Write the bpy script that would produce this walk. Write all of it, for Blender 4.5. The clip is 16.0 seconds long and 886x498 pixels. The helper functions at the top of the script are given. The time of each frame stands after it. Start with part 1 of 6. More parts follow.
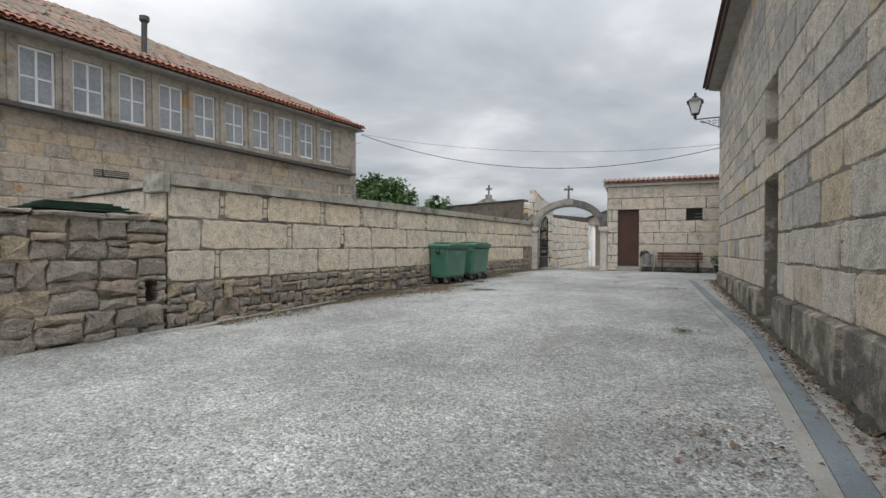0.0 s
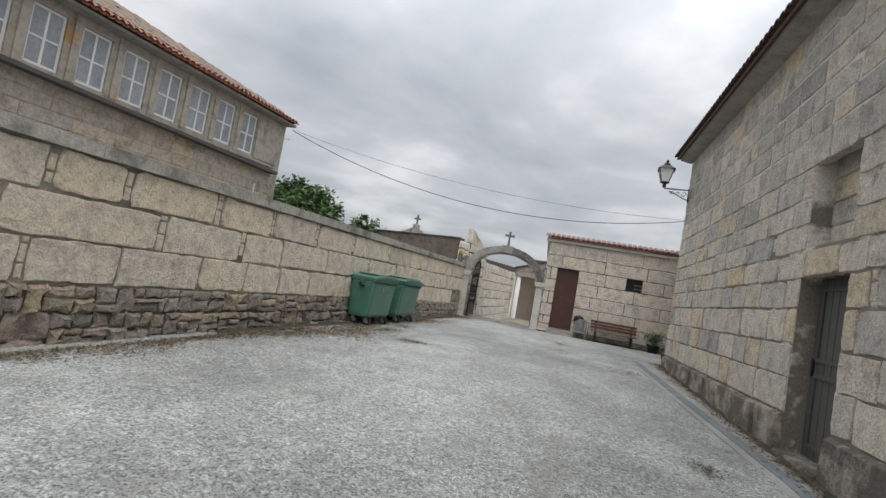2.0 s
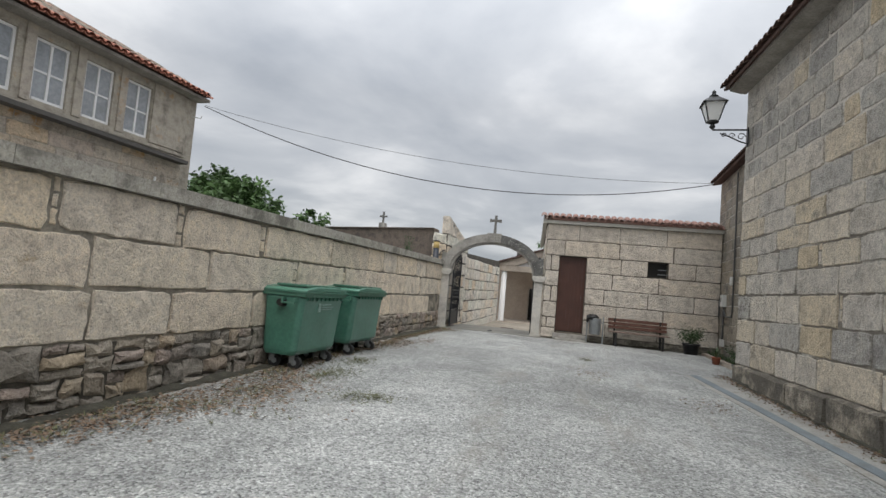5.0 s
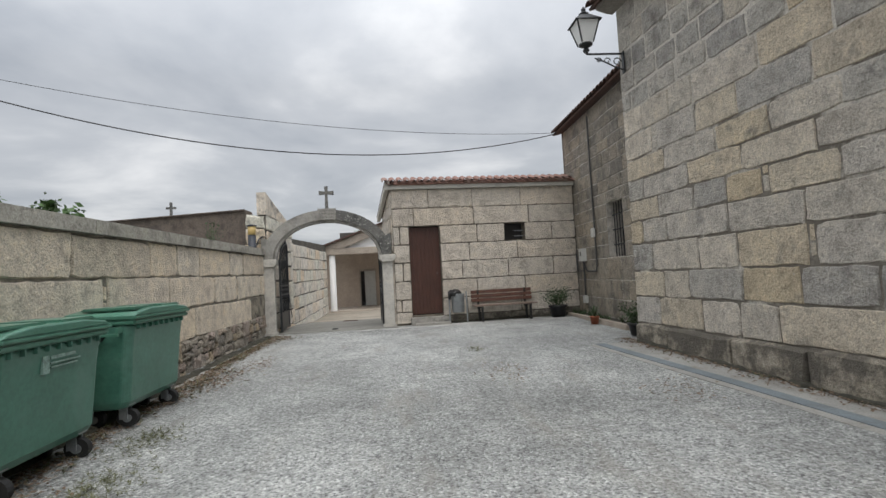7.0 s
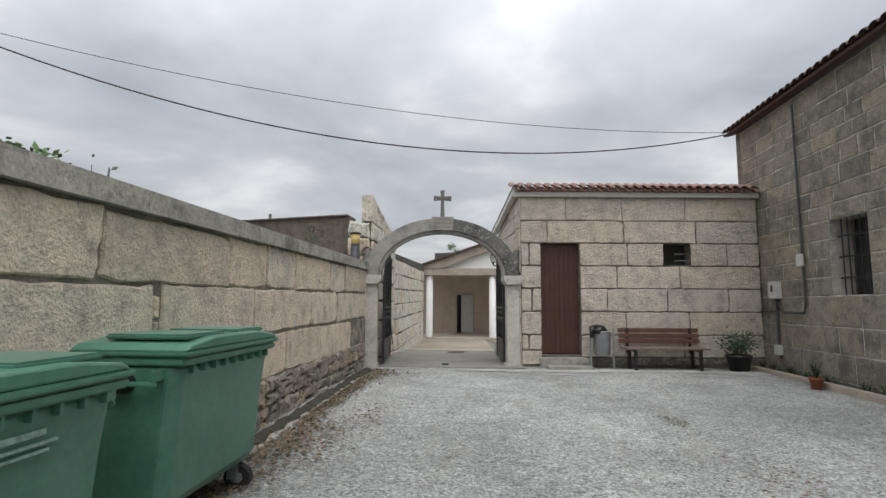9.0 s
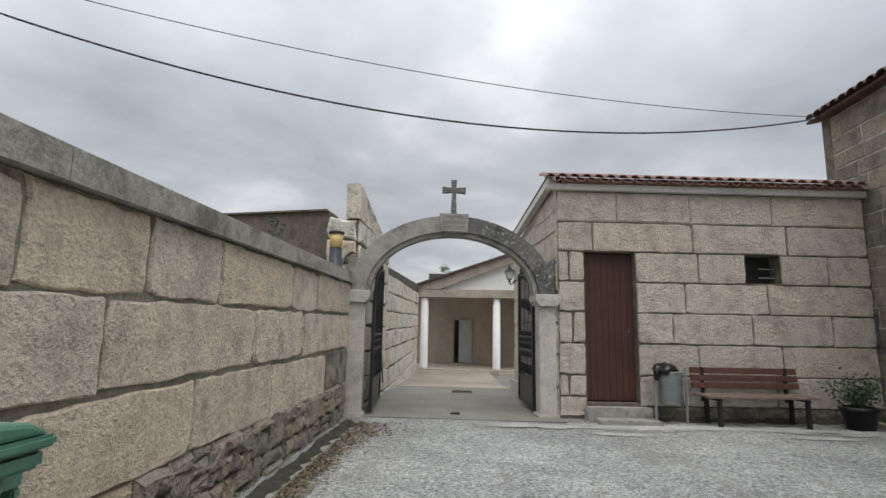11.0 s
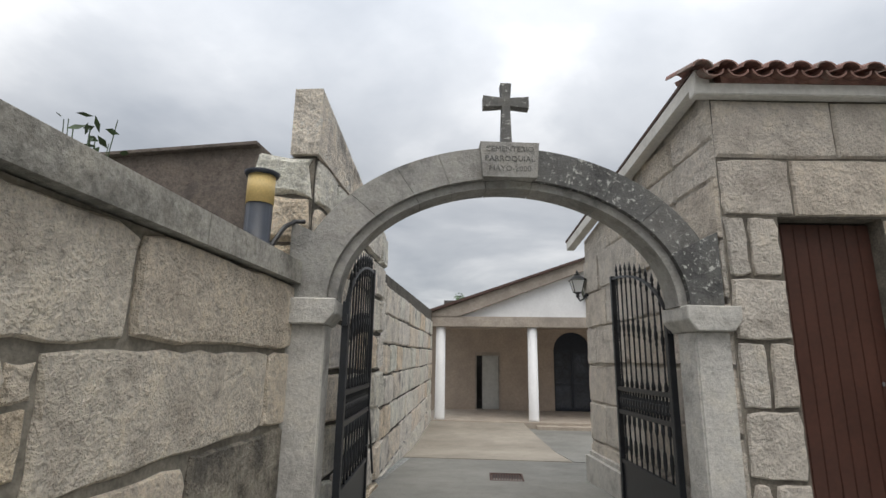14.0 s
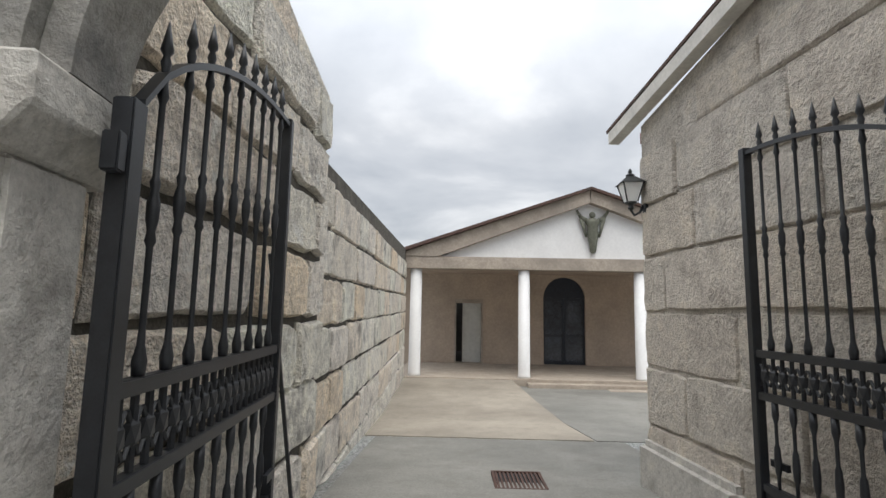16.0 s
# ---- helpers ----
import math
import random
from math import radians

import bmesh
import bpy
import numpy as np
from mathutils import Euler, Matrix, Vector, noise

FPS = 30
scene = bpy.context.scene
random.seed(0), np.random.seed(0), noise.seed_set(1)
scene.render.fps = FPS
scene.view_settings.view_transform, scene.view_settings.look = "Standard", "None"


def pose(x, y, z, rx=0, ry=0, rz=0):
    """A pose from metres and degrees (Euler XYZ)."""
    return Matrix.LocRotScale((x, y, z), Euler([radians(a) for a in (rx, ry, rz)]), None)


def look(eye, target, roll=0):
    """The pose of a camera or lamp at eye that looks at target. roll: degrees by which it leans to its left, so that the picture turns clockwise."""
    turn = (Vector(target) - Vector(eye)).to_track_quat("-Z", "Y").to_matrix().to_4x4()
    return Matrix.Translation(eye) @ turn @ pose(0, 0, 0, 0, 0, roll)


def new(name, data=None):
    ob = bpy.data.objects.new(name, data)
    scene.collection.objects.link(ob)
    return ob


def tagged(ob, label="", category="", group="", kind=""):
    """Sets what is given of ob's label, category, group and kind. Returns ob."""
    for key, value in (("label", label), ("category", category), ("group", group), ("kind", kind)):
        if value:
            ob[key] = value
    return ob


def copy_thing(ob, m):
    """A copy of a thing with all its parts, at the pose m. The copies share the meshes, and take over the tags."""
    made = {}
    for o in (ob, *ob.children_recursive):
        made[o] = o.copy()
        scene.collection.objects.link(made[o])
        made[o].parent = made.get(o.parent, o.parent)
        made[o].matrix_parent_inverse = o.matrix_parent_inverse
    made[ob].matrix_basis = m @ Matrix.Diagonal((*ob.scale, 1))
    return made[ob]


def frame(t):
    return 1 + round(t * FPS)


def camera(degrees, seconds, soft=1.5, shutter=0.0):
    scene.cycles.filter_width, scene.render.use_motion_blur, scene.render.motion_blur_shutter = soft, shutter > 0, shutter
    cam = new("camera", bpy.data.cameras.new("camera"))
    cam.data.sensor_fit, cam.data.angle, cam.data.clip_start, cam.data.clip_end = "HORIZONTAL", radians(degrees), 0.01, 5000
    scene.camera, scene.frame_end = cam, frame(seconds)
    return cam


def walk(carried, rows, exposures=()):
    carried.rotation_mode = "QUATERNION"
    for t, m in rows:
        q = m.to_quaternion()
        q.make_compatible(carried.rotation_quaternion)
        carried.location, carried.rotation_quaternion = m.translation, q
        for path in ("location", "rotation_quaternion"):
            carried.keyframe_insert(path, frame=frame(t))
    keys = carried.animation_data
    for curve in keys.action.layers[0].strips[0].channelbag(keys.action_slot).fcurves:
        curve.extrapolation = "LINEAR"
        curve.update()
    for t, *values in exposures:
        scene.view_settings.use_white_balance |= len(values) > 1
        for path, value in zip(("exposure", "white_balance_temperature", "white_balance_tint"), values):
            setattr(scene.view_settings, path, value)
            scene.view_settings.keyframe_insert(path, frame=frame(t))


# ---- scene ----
cam = camera(82.1, 16.0)
PATH = [
    (0, (-0.155, -0.293, 1.336), (-1.108, 1.466, 1.335), 0.4),
    (0.5, (-0.62, 0.162, 1.381), (-1.419, 1.995, 1.383), 2.9),
    (1, (-1.063, 0.7, 1.416), (-1.756, 2.575, 1.47), 5.2),
    (1.5, (-1.43, 1.201, 1.445), (-2.034, 3.106, 1.517), 7.1),
    (2, (-1.686, 1.708, 1.542), (-2.337, 3.594, 1.681), 10.2),
    (2.5, (-1.917, 2.388, 1.548), (-2.599, 4.263, 1.683), 11.7),
    (3, (-2.054, 3.023, 1.581), (-2.7, 4.907, 1.76), 13.3),
    (5.5, (-3.25, 6.577, 1.655), (-3.685, 8.523, 1.809), 1.2),
    (6, (-3.52, 7.296, 1.682), (-3.731, 9.281, 1.813), -1.9),
    (6.5, (-3.794, 7.989, 1.678), (-3.77, 9.987, 1.762), -3.7),
    (7, (-4.075, 8.589, 1.7), (-3.906, 10.58, 1.802), -3.1),
    (7.5, (-4.356, 9.227, 1.703), (-4.206, 11.216, 1.847), -1.4),
    (8, (-4.615, 9.781, 1.719), (-4.584, 11.774, 1.882), -1.0),
    (8.5, (-4.824, 10.372, 1.713), (-4.941, 12.362, 1.879), -0.8),
    (9, (-5.043, 11.062, 1.74), (-5.195, 13.045, 1.951), 0.3),
    (11.5, (-5.641, 14.392, 1.764), (-5.73, 16.361, 2.103), 1.3),
    (12, (-5.698, 15.078, 1.82), (-5.754, 17.043, 2.191), 0.9),
    (12.5, (-5.806, 15.75, 1.823), (-5.857, 17.717, 2.18), 0.6),
    (13, (-5.872, 16.456, 1.847), (-5.983, 18.42, 2.206), 0.6),
    (13.5, (-5.975, 17.059, 1.874), (-6.145, 19.015, 2.256), 0.3),
    (14, (-6.047, 17.785, 1.869), (-6.205, 19.73, 2.305), 0.9),
    (14.5, (-6.127, 18.407, 1.88), (-6.245, 20.348, 2.346), 1.1),
    (15, (-6.195, 19.099, 1.869), (-6.249, 21.049, 2.31), 0.3),
    (15.5, (-6.256, 19.813, 1.836), (-6.307, 21.787, 2.156), 0.5),
    (16, (-6.307, 20.402, 1.832), (-6.363, 22.386, 2.079), 1.1),
]
walk(cam, [(t, look(eye, target, roll)) for t, eye, target, roll in PATH],
     exposures=((0.0, 0.0), (9, 0.0), (11.5, -0.1), (13, -0.06), (14.5, 0.02), (15.0, 0.12), (15.5, 0.24), (16.0, 0.27)))

# ---- world, sun ----
world = bpy.data.worlds.new("world")
scene.world = world
world.use_nodes = True
wn, wl = world.node_tree.nodes, world.node_tree.links
wn.clear()


def wnode(kind, **inputs):
    n = wn.new(kind)
    for k, v in inputs.items():
        n.inputs[k.replace("_", " ")].default_value = v
    return n


sky = wn.new("ShaderNodeTexSky")
sky.sky_type = "NISHITA"
sky.sun_disc = False
sky.sun_elevation, sky.sun_rotation = radians(68), radians(162)
sky_dir = wn.new("ShaderNodeTexCoord")
split = wn.new("ShaderNodeSeparateXYZ")
wl.new(sky_dir.outputs["Generated"], split.inputs[0])
lift = wn.new("ShaderNodeMath")
lift.operation = "MAXIMUM"
lift.inputs[1].default_value = 0.0
wl.new(split.outputs["Z"], lift.inputs[0])
add = wn.new("ShaderNodeMath")
add.operation = "ADD"
add.inputs[1].default_value = 0.16
wl.new(lift.outputs[0], add.inputs[0])
dx, dy = wn.new("ShaderNodeMath"), wn.new("ShaderNodeMath")
flat = wn.new("ShaderNodeCombineXYZ")
for m, axis, slot in ((dx, "X", 0), (dy, "Y", 1)):
    m.operation = "DIVIDE"
    wl.new(split.outputs[axis], m.inputs[0])
    wl.new(add.outputs[0], m.inputs[1])
    wl.new(m.outputs[0], flat.inputs[slot])
cloud = wnode("ShaderNodeTexNoise", Scale=1.05, Detail=8.0, Roughness=0.52, Distortion=0.25)
cloud_big = wnode("ShaderNodeTexNoise", Scale=0.42, Detail=3.0, Roughness=0.5)
for n in (cloud, cloud_big):
    wl.new(flat.outputs[0], n.inputs["Vector"])
blend = wn.new("ShaderNodeMix")
blend.inputs[0].default_value = 0.42
wl.new(cloud.outputs["Fac"], blend.inputs[2])
wl.new(cloud_big.outputs["Fac"], blend.inputs[3])
ramp = wn.new("ShaderNodeValToRGB")
ramp.color_ramp.elements[0].position, ramp.color_ramp.elements[0].color = 0.36, (0.37, 0.40, 0.445, 1)
ramp.color_ramp.elements[1].position, ramp.color_ramp.elements[1].color = 0.62, (1.0, 1.0, 1.0, 1)
mid = ramp.color_ramp.elements.new(0.5)
mid.color = (0.60, 0.62, 0.65, 1)
wl.new(blend.outputs[0], ramp.inputs[0])
# clear-sky light shows faintly through the cloud cover
bg_sky, bg_cloud = wnode("ShaderNodeBackground", Strength=0.012), wnode("ShaderNodeBackground", Strength=0.98)
wl.new(sky.outputs[0], bg_sky.inputs["Color"])
# an overcast sky is brighter overhead than near the horizon
zen = wn.new("ShaderNodeMapRange")
zen.inputs["From Min"].default_value, zen.inputs["From Max"].default_value = 0.35, 1.0
zen.inputs["To Min"].default_value, zen.inputs["To Max"].default_value = 1.0, 2.75
wl.new(lift.outputs[0], zen.inputs["Value"])
scaled = wn.new("ShaderNodeVectorMath")
scaled.operation = "SCALE"
wl.new(ramp.outputs[0], scaled.inputs[0])
low = wn.new("ShaderNodeMapRange")
low.inputs["From Min"].default_value, low.inputs["From Max"].default_value = 0.02, 0.38
low.inputs["To Min"].default_value, low.inputs["To Max"].default_value = 0.70, 1.0
wl.new(lift.outputs[0], low.inputs["Value"])
dome = wn.new("ShaderNodeMath")
dome.operation = "MULTIPLY"
wl.new(zen.outputs[0], dome.inputs[0])
wl.new(low.outputs[0], dome.inputs[1])
wl.new(dome.outputs[0], scaled.inputs["Scale"])
wl.new(scaled.outputs[0], bg_cloud.inputs["Color"])
both = wn.new("ShaderNodeAddShader")
wl.new(bg_sky.outputs[0], both.inputs[0])
wl.new(bg_cloud.outputs[0], both.inputs[1])
wout = wn.new("ShaderNodeOutputWorld")
wl.new(both.outputs[0], wout.inputs["Surface"])

sun_data = bpy.data.lights.new("sun", "SUN")
sun_data.energy, sun_data.angle, sun_data.color = 1.25, radians(45), (1.0, 0.95, 0.88)
sun = new("sun", sun_data)
sun.matrix_world = look((4, -12, 40), (4 - 0.118, -12 + 0.356, 40 - 0.927))

# ---- materials ----


def tree(name, rough=0.85, metal=0.0):
    m = bpy.data.materials.new(name)
    m.use_nodes = True
    b = m.node_tree.nodes["Principled BSDF"]
    b.inputs["Roughness"].default_value, b.inputs["Metallic"].default_value = rough, metal
    return m, m.node_tree.nodes, m.node_tree.links, b


def noise_at(nodes, links, scale, detail=4.0, rough=0.55, stretch=None):
    """Noise over the place in metres."""
    g = nodes.new("ShaderNodeNewGeometry")
    n = nodes.new("ShaderNodeTexNoise")
    n.inputs["Scale"].default_value, n.inputs["Detail"].default_value, n.inputs["Roughness"].default_value = scale, detail, rough
    if stretch:
        mp = nodes.new("ShaderNodeMapping")
        mp.inputs["Scale"].default_value = stretch
        links.new(g.outputs["Position"], mp.inputs["Vector"])
        links.new(mp.outputs[0], n.inputs["Vector"])
    else:
        links.new(g.outputs["Position"], n.inputs["Vector"])
    return n.outputs["Fac"]


def ramped(nodes, links, fac, stops):
    r = nodes.new("ShaderNodeValToRGB")
    e = r.color_ramp.elements
    while len(e) < len(stops):
        e.new(0.5)
    for el, (p, c) in zip(e, stops):
        el.position, el.color = p, (c[0], c[1], c[2], 1) if isinstance(c, tuple) else (c, c, c, 1)
    links.new(fac, r.inputs[0])
    return r.outputs[0]


def mixed(nodes, links, a, b, fac, mode="MIX"):
    x = nodes.new("ShaderNodeMix")
    x.data_type, x.blend_type = "RGBA", mode
    for slot, v in ((6, a), (7, b)):
        if isinstance(v, tuple):
            x.inputs[slot].default_value = (*v, 1)
        else:
            links.new(v, x.inputs[slot])
    if isinstance(fac, float):
        x.inputs[0].default_value = fac
    else:
        links.new(fac, x.inputs[0])
    return x.outputs[2]


def bumped(nodes, links, bsdf, facs, distance=0.01, strength=1.0):
    height = None
    for f, w in facs:
        m = nodes.new("ShaderNodeMath")
        m.operation = "MULTIPLY"
        m.inputs[1].default_value = w
        links.new(f, m.inputs[0])
        if height is None:
            height = m.outputs[0]
        else:
            a = nodes.new("ShaderNodeMath")
            links.new(height, a.inputs[0])
            links.new(m.outputs[0], a.inputs[1])
            height = a.outputs[0]
    b = nodes.new("ShaderNodeBump")
    b.inputs["Distance"].default_value, b.inputs["Strength"].default_value = distance, strength
    links.new(height, b.inputs["Height"])
    links.new(b.outputs[0], bsdf.inputs["Normal"])


def stone_mat(name, colours, stain=(0.06, 0.055, 0.05), stain_from=0.6, lichen=None, lichen_from=0.66, grain=1.0, relief=0.012, island=False, lichen_scale=3.4):
    """Granite: each piece its own tone, speckled grain, blotches, dark weathering."""
    m, n, l, b = tree(name, 0.9)
    if island:
        rnd = n.new("ShaderNodeNewGeometry").outputs["Random Per Island"]
    else:
        rnd = n.new("ShaderNodeObjectInfo").outputs["Random"]
    k = len(colours)
    col = ramped(n, l, rnd, [(i / max(1, k - 1), c) for i, c in enumerate(colours)])
    speck = noise_at(n, l, 42.0, 4.0, 0.75)
    crumb = noise_at(n, l, 22.0, 3.0, 0.8)
    pit = noise_at(n, l, 13.0, 5.0, 0.7)
    blot = noise_at(n, l, 4.5, 5.0, 0.62)
    wide = noise_at(n, l, 1.1, 4.0, 0.6)
    col = mixed(n, l, col, ramped(n, l, speck, [(0.34, 0.66), (0.5, 1.0), (0.66, 1.22)]), 0.75 * grain, "MULTIPLY")
    col = mixed(n, l, col, ramped(n, l, crumb, [(0.34, 0.72), (0.47, 1.0), (0.66, 1.10)]), 0.7 * grain, "MULTIPLY")
    col = mixed(n, l, col, ramped(n, l, pit, [(0.30, 0.62), (0.44, 0.98), (0.68, 1.10)]), 0.8 * grain, "MULTIPLY")
    col = mixed(n, l, col, ramped(n, l, blot, [(0.3, (0.66, 0.64, 0.62)), (0.52, (1.0, 1.0, 1.0)), (0.75, (1.16, 1.13, 1.06))]), 0.85, "MULTIPLY")
    mask = ramped(n, l, noise_at(n, l, 2.3, 7.0, 0.68), [(stain_from, 0.0), (stain_from + 0.14, 0.75)])
    col = mixed(n, l, col, stain, mask)
    if lichen:
        mask = ramped(n, l, noise_at(n, l, lichen_scale, 6.0, 0.7), [(lichen_from, 0.0), (lichen_from + 0.08, 0.8)])
        col = mixed(n, l, col, lichen, mask)
    l.new(col, b.inputs["Base Color"])
    bumped(n, l, b, [(speck, 0.6), (crumb, 0.8), (blot, 1.0), (pit, 1.1)], relief * 1.5)
    return m


def plain_mat(name, colour, rough=0.6, metal=0.0, vary=0.25, scale=6.0, relief=0.0, dirt=None, spec=0.5):
    m, n, l, b = tree(name, rough, metal)
    b.inputs["Specular IOR Level"].default_value = spec
    a = noise_at(n, l, scale, 5.0, 0.6)
    col = mixed(n, l, colour, ramped(n, l, a, [(0.3, 1.0 - vary), (0.7, 1.0 + vary * 0.5)]), 1.0, "MULTIPLY")
    fine = noise_at(n, l, scale * 9, 3.0, 0.6)
    col = mixed(n, l, col, ramped(n, l, fine, [(0.35, 1.0 - vary * 0.6), (0.65, 1.0 + vary * 0.3)]), 1.0, "MULTIPLY")
    if dirt:
        mask = ramped(n, l, noise_at(n, l, scale * 0.4, 6.0, 0.7), [(0.5, 0.0), (0.68, 0.7)])
        col = mixed(n, l, col, dirt, mask)
    l.new(col, b.inputs["Base Color"])
    if relief:
        bumped(n, l, b, [(a, 1.0), (fine, 0.4)], relief)
    return m


GRANITE_WALL = stone_mat("granite_warm", [(0.686, 0.599, 0.482), (0.840, 0.734, 0.594), (0.766, 0.693, 0.580), (0.855, 0.723, 0.544), (0.742, 0.675, 0.583)], stain=(0.16, 0.135, 0.11), stain_from=0.62, lichen=(0.42, 0.30, 0.16), lichen_from=0.66, lichen_scale=2.2, relief=0.030, grain=0.8)
GRANITE_GATE = stone_mat("granite_light", [(0.581, 0.523, 0.453), (0.676, 0.611, 0.531), (0.612, 0.565, 0.500), (0.668, 0.586, 0.486)], stain=(0.25, 0.22, 0.18), stain_from=0.60, relief=0.026, grain=0.6)
GRANITE_CHURCH = stone_mat("granite_church", [(0.470, 0.436, 0.382), (0.624, 0.566, 0.479), (0.504, 0.475, 0.432), (0.637, 0.541, 0.387), (0.559, 0.515, 0.448), (0.427, 0.413, 0.385), (0.635, 0.577, 0.490), (0.579, 0.473, 0.311), (0.526, 0.492, 0.440), (0.667, 0.600, 0.504)], stain=(0.19, 0.175, 0.155), stain_from=0.57, lichen=(0.62, 0.59, 0.53), lichen_from=0.66, lichen_scale=6.0, relief=0.022)
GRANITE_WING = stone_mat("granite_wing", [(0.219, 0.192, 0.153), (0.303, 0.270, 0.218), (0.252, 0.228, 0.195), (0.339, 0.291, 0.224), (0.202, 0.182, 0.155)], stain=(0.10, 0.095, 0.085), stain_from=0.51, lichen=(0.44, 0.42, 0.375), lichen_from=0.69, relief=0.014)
GRANITE_PLINTH = stone_mat("granite_plinth", [(0.352, 0.319, 0.259), (0.418, 0.374, 0.303), (0.319, 0.297, 0.253)], stain=(0.05, 0.046, 0.04), stain_from=0.41, lichen=(0.30, 0.28, 0.22), lichen_from=0.64, relief=0.02)
GRANITE_SCHOOL = stone_mat("granite_school", [(0.391, 0.342, 0.287), (0.585, 0.514, 0.424), (0.470, 0.430, 0.377), (0.617, 0.491, 0.349), (0.532, 0.461, 0.407)], stain=(0.17, 0.15, 0.13), stain_from=0.55, lichen=(0.42, 0.23, 0.08), lichen_scale=1.2, lichen_from=0.58, relief=0.02)
RUBBLE = stone_mat("rubble_stone", [(0.270, 0.246, 0.211), (0.398, 0.355, 0.296), (0.325, 0.300, 0.266), (0.459, 0.376, 0.268), (0.387, 0.317, 0.274), (0.335, 0.306, 0.266)], stain=(0.085, 0.08, 0.07), stain_from=0.55, lichen=(0.36, 0.35, 0.31), lichen_from=0.68, relief=0.025)
GRANITE_PASSAGE = stone_mat("granite_passage", [(0.793, 0.723, 0.624), (0.860, 0.840, 0.735), (0.851, 0.793, 0.711), (0.860, 0.723, 0.548)], stain=(0.13, 0.12, 0.11), stain_from=0.55, lichen=(0.80, 0.78, 0.72), lichen_from=0.58, lichen_scale=5.0, relief=0.035)
ARCH_STONE = stone_mat("arch_granite", [(0.29, 0.285, 0.265), (0.37, 0.355, 0.325), (0.32, 0.31, 0.29)], stain=(0.09, 0.09, 0.09), stain_from=0.52, lichen=(0.52, 0.52, 0.48), lichen_from=0.68, relief=0.006, grain=0.45)
ARCH_DARK = stone_mat("arch_granite_lichened", [(0.117, 0.117, 0.114), (0.179, 0.174, 0.163)], stain=(0.04, 0.04, 0.04), stain_from=0.52, lichen=(0.62, 0.62, 0.57), lichen_from=0.565, relief=0.006, grain=0.4, lichen_scale=26.0)
PILLAR_STONE = stone_mat("pillar_granite", [(0.487, 0.472, 0.436), (0.538, 0.518, 0.478)], stain=(0.18, 0.17, 0.155), stain_from=0.57, lichen=(0.50, 0.49, 0.46), lichen_from=0.66, lichen_scale=7.0, relief=0.006, grain=0.6)
GRANITE_CHURCH_GREY = stone_mat("granite_church_grey", [(0.422, 0.405, 0.369), (0.565, 0.531, 0.470), (0.480, 0.453, 0.402), (0.379, 0.362, 0.336), (0.612, 0.559, 0.472)], stain=(0.15, 0.14, 0.13), stain_from=0.56, lichen=(0.60, 0.58, 0.53), lichen_from=0.67, lichen_scale=5.0, relief=0.022)
MORTAR = plain_mat("mortar", (0.21, 0.185, 0.15), 0.95, vary=0.5, scale=7.0, relief=0.01, dirt=(0.07, 0.06, 0.05))
MORTAR_WALL = plain_mat("mortar_warm", (0.30, 0.27, 0.22), 0.95, vary=0.4, scale=4.0, relief=0.012, dirt=(0.07, 0.06, 0.048))
MORTAR_LIGHT = plain_mat("mortar_light", (0.60, 0.56, 0.50), 0.95, vary=0.4, scale=7.0, relief=0.008, dirt=(0.13, 0.12, 0.10))
MORTAR_DARK = plain_mat("mortar_dark", (0.10, 0.09, 0.073), 0.95, vary=0.5, scale=7.0, relief=0.012)


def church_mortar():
    """Old dark joints below, joint shade partly put into their colour; pale repointing in patches and over the upper
    courses.
    """
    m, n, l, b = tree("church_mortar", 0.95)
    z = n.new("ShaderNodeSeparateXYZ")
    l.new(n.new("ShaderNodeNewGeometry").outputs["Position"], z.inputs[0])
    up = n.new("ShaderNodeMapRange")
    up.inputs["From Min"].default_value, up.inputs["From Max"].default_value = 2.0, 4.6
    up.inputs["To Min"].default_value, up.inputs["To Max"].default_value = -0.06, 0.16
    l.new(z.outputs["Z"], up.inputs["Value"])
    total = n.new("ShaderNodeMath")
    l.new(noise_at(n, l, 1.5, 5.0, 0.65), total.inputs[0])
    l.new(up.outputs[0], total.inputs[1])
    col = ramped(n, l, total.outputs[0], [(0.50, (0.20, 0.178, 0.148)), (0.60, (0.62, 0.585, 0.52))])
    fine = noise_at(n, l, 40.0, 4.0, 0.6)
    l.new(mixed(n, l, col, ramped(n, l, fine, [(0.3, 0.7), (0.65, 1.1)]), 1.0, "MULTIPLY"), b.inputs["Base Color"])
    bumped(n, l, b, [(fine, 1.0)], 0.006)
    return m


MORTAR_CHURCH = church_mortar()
COPING = stone_mat("coping_concrete", [(0.36, 0.345, 0.30), (0.41, 0.39, 0.345)], stain=(0.11, 0.105, 0.09), stain_from=0.48, lichen=(0.42, 0.41, 0.36), lichen_from=0.68, relief=0.006)
PLASTER_SCHOOL = stone_mat("school_render", [(0.402, 0.368, 0.310), (0.443, 0.397, 0.339)], stain=(0.12, 0.11, 0.09), stain_from=0.54, lichen=(0.42, 0.23, 0.08), lichen_from=0.60, lichen_scale=0.9, relief=0.006, grain=0.5)
CEMENT_DARK = stone_mat("weathered_cement", [(0.15, 0.125, 0.105), (0.17, 0.14, 0.12)], stain=(0.055, 0.05, 0.047), stain_from=0.5, relief=0.006)
SOFFIT = plain_mat("soffit_render", (0.30, 0.28, 0.25), 0.9, vary=0.3, scale=3.0)
WHITE = plain_mat("white_paint", (0.78, 0.78, 0.78), 0.6, vary=0.06, scale=2.0)
FASCIA = plain_mat("fascia_render", (0.66, 0.64, 0.59), 0.8, vary=0.15, scale=3.0)
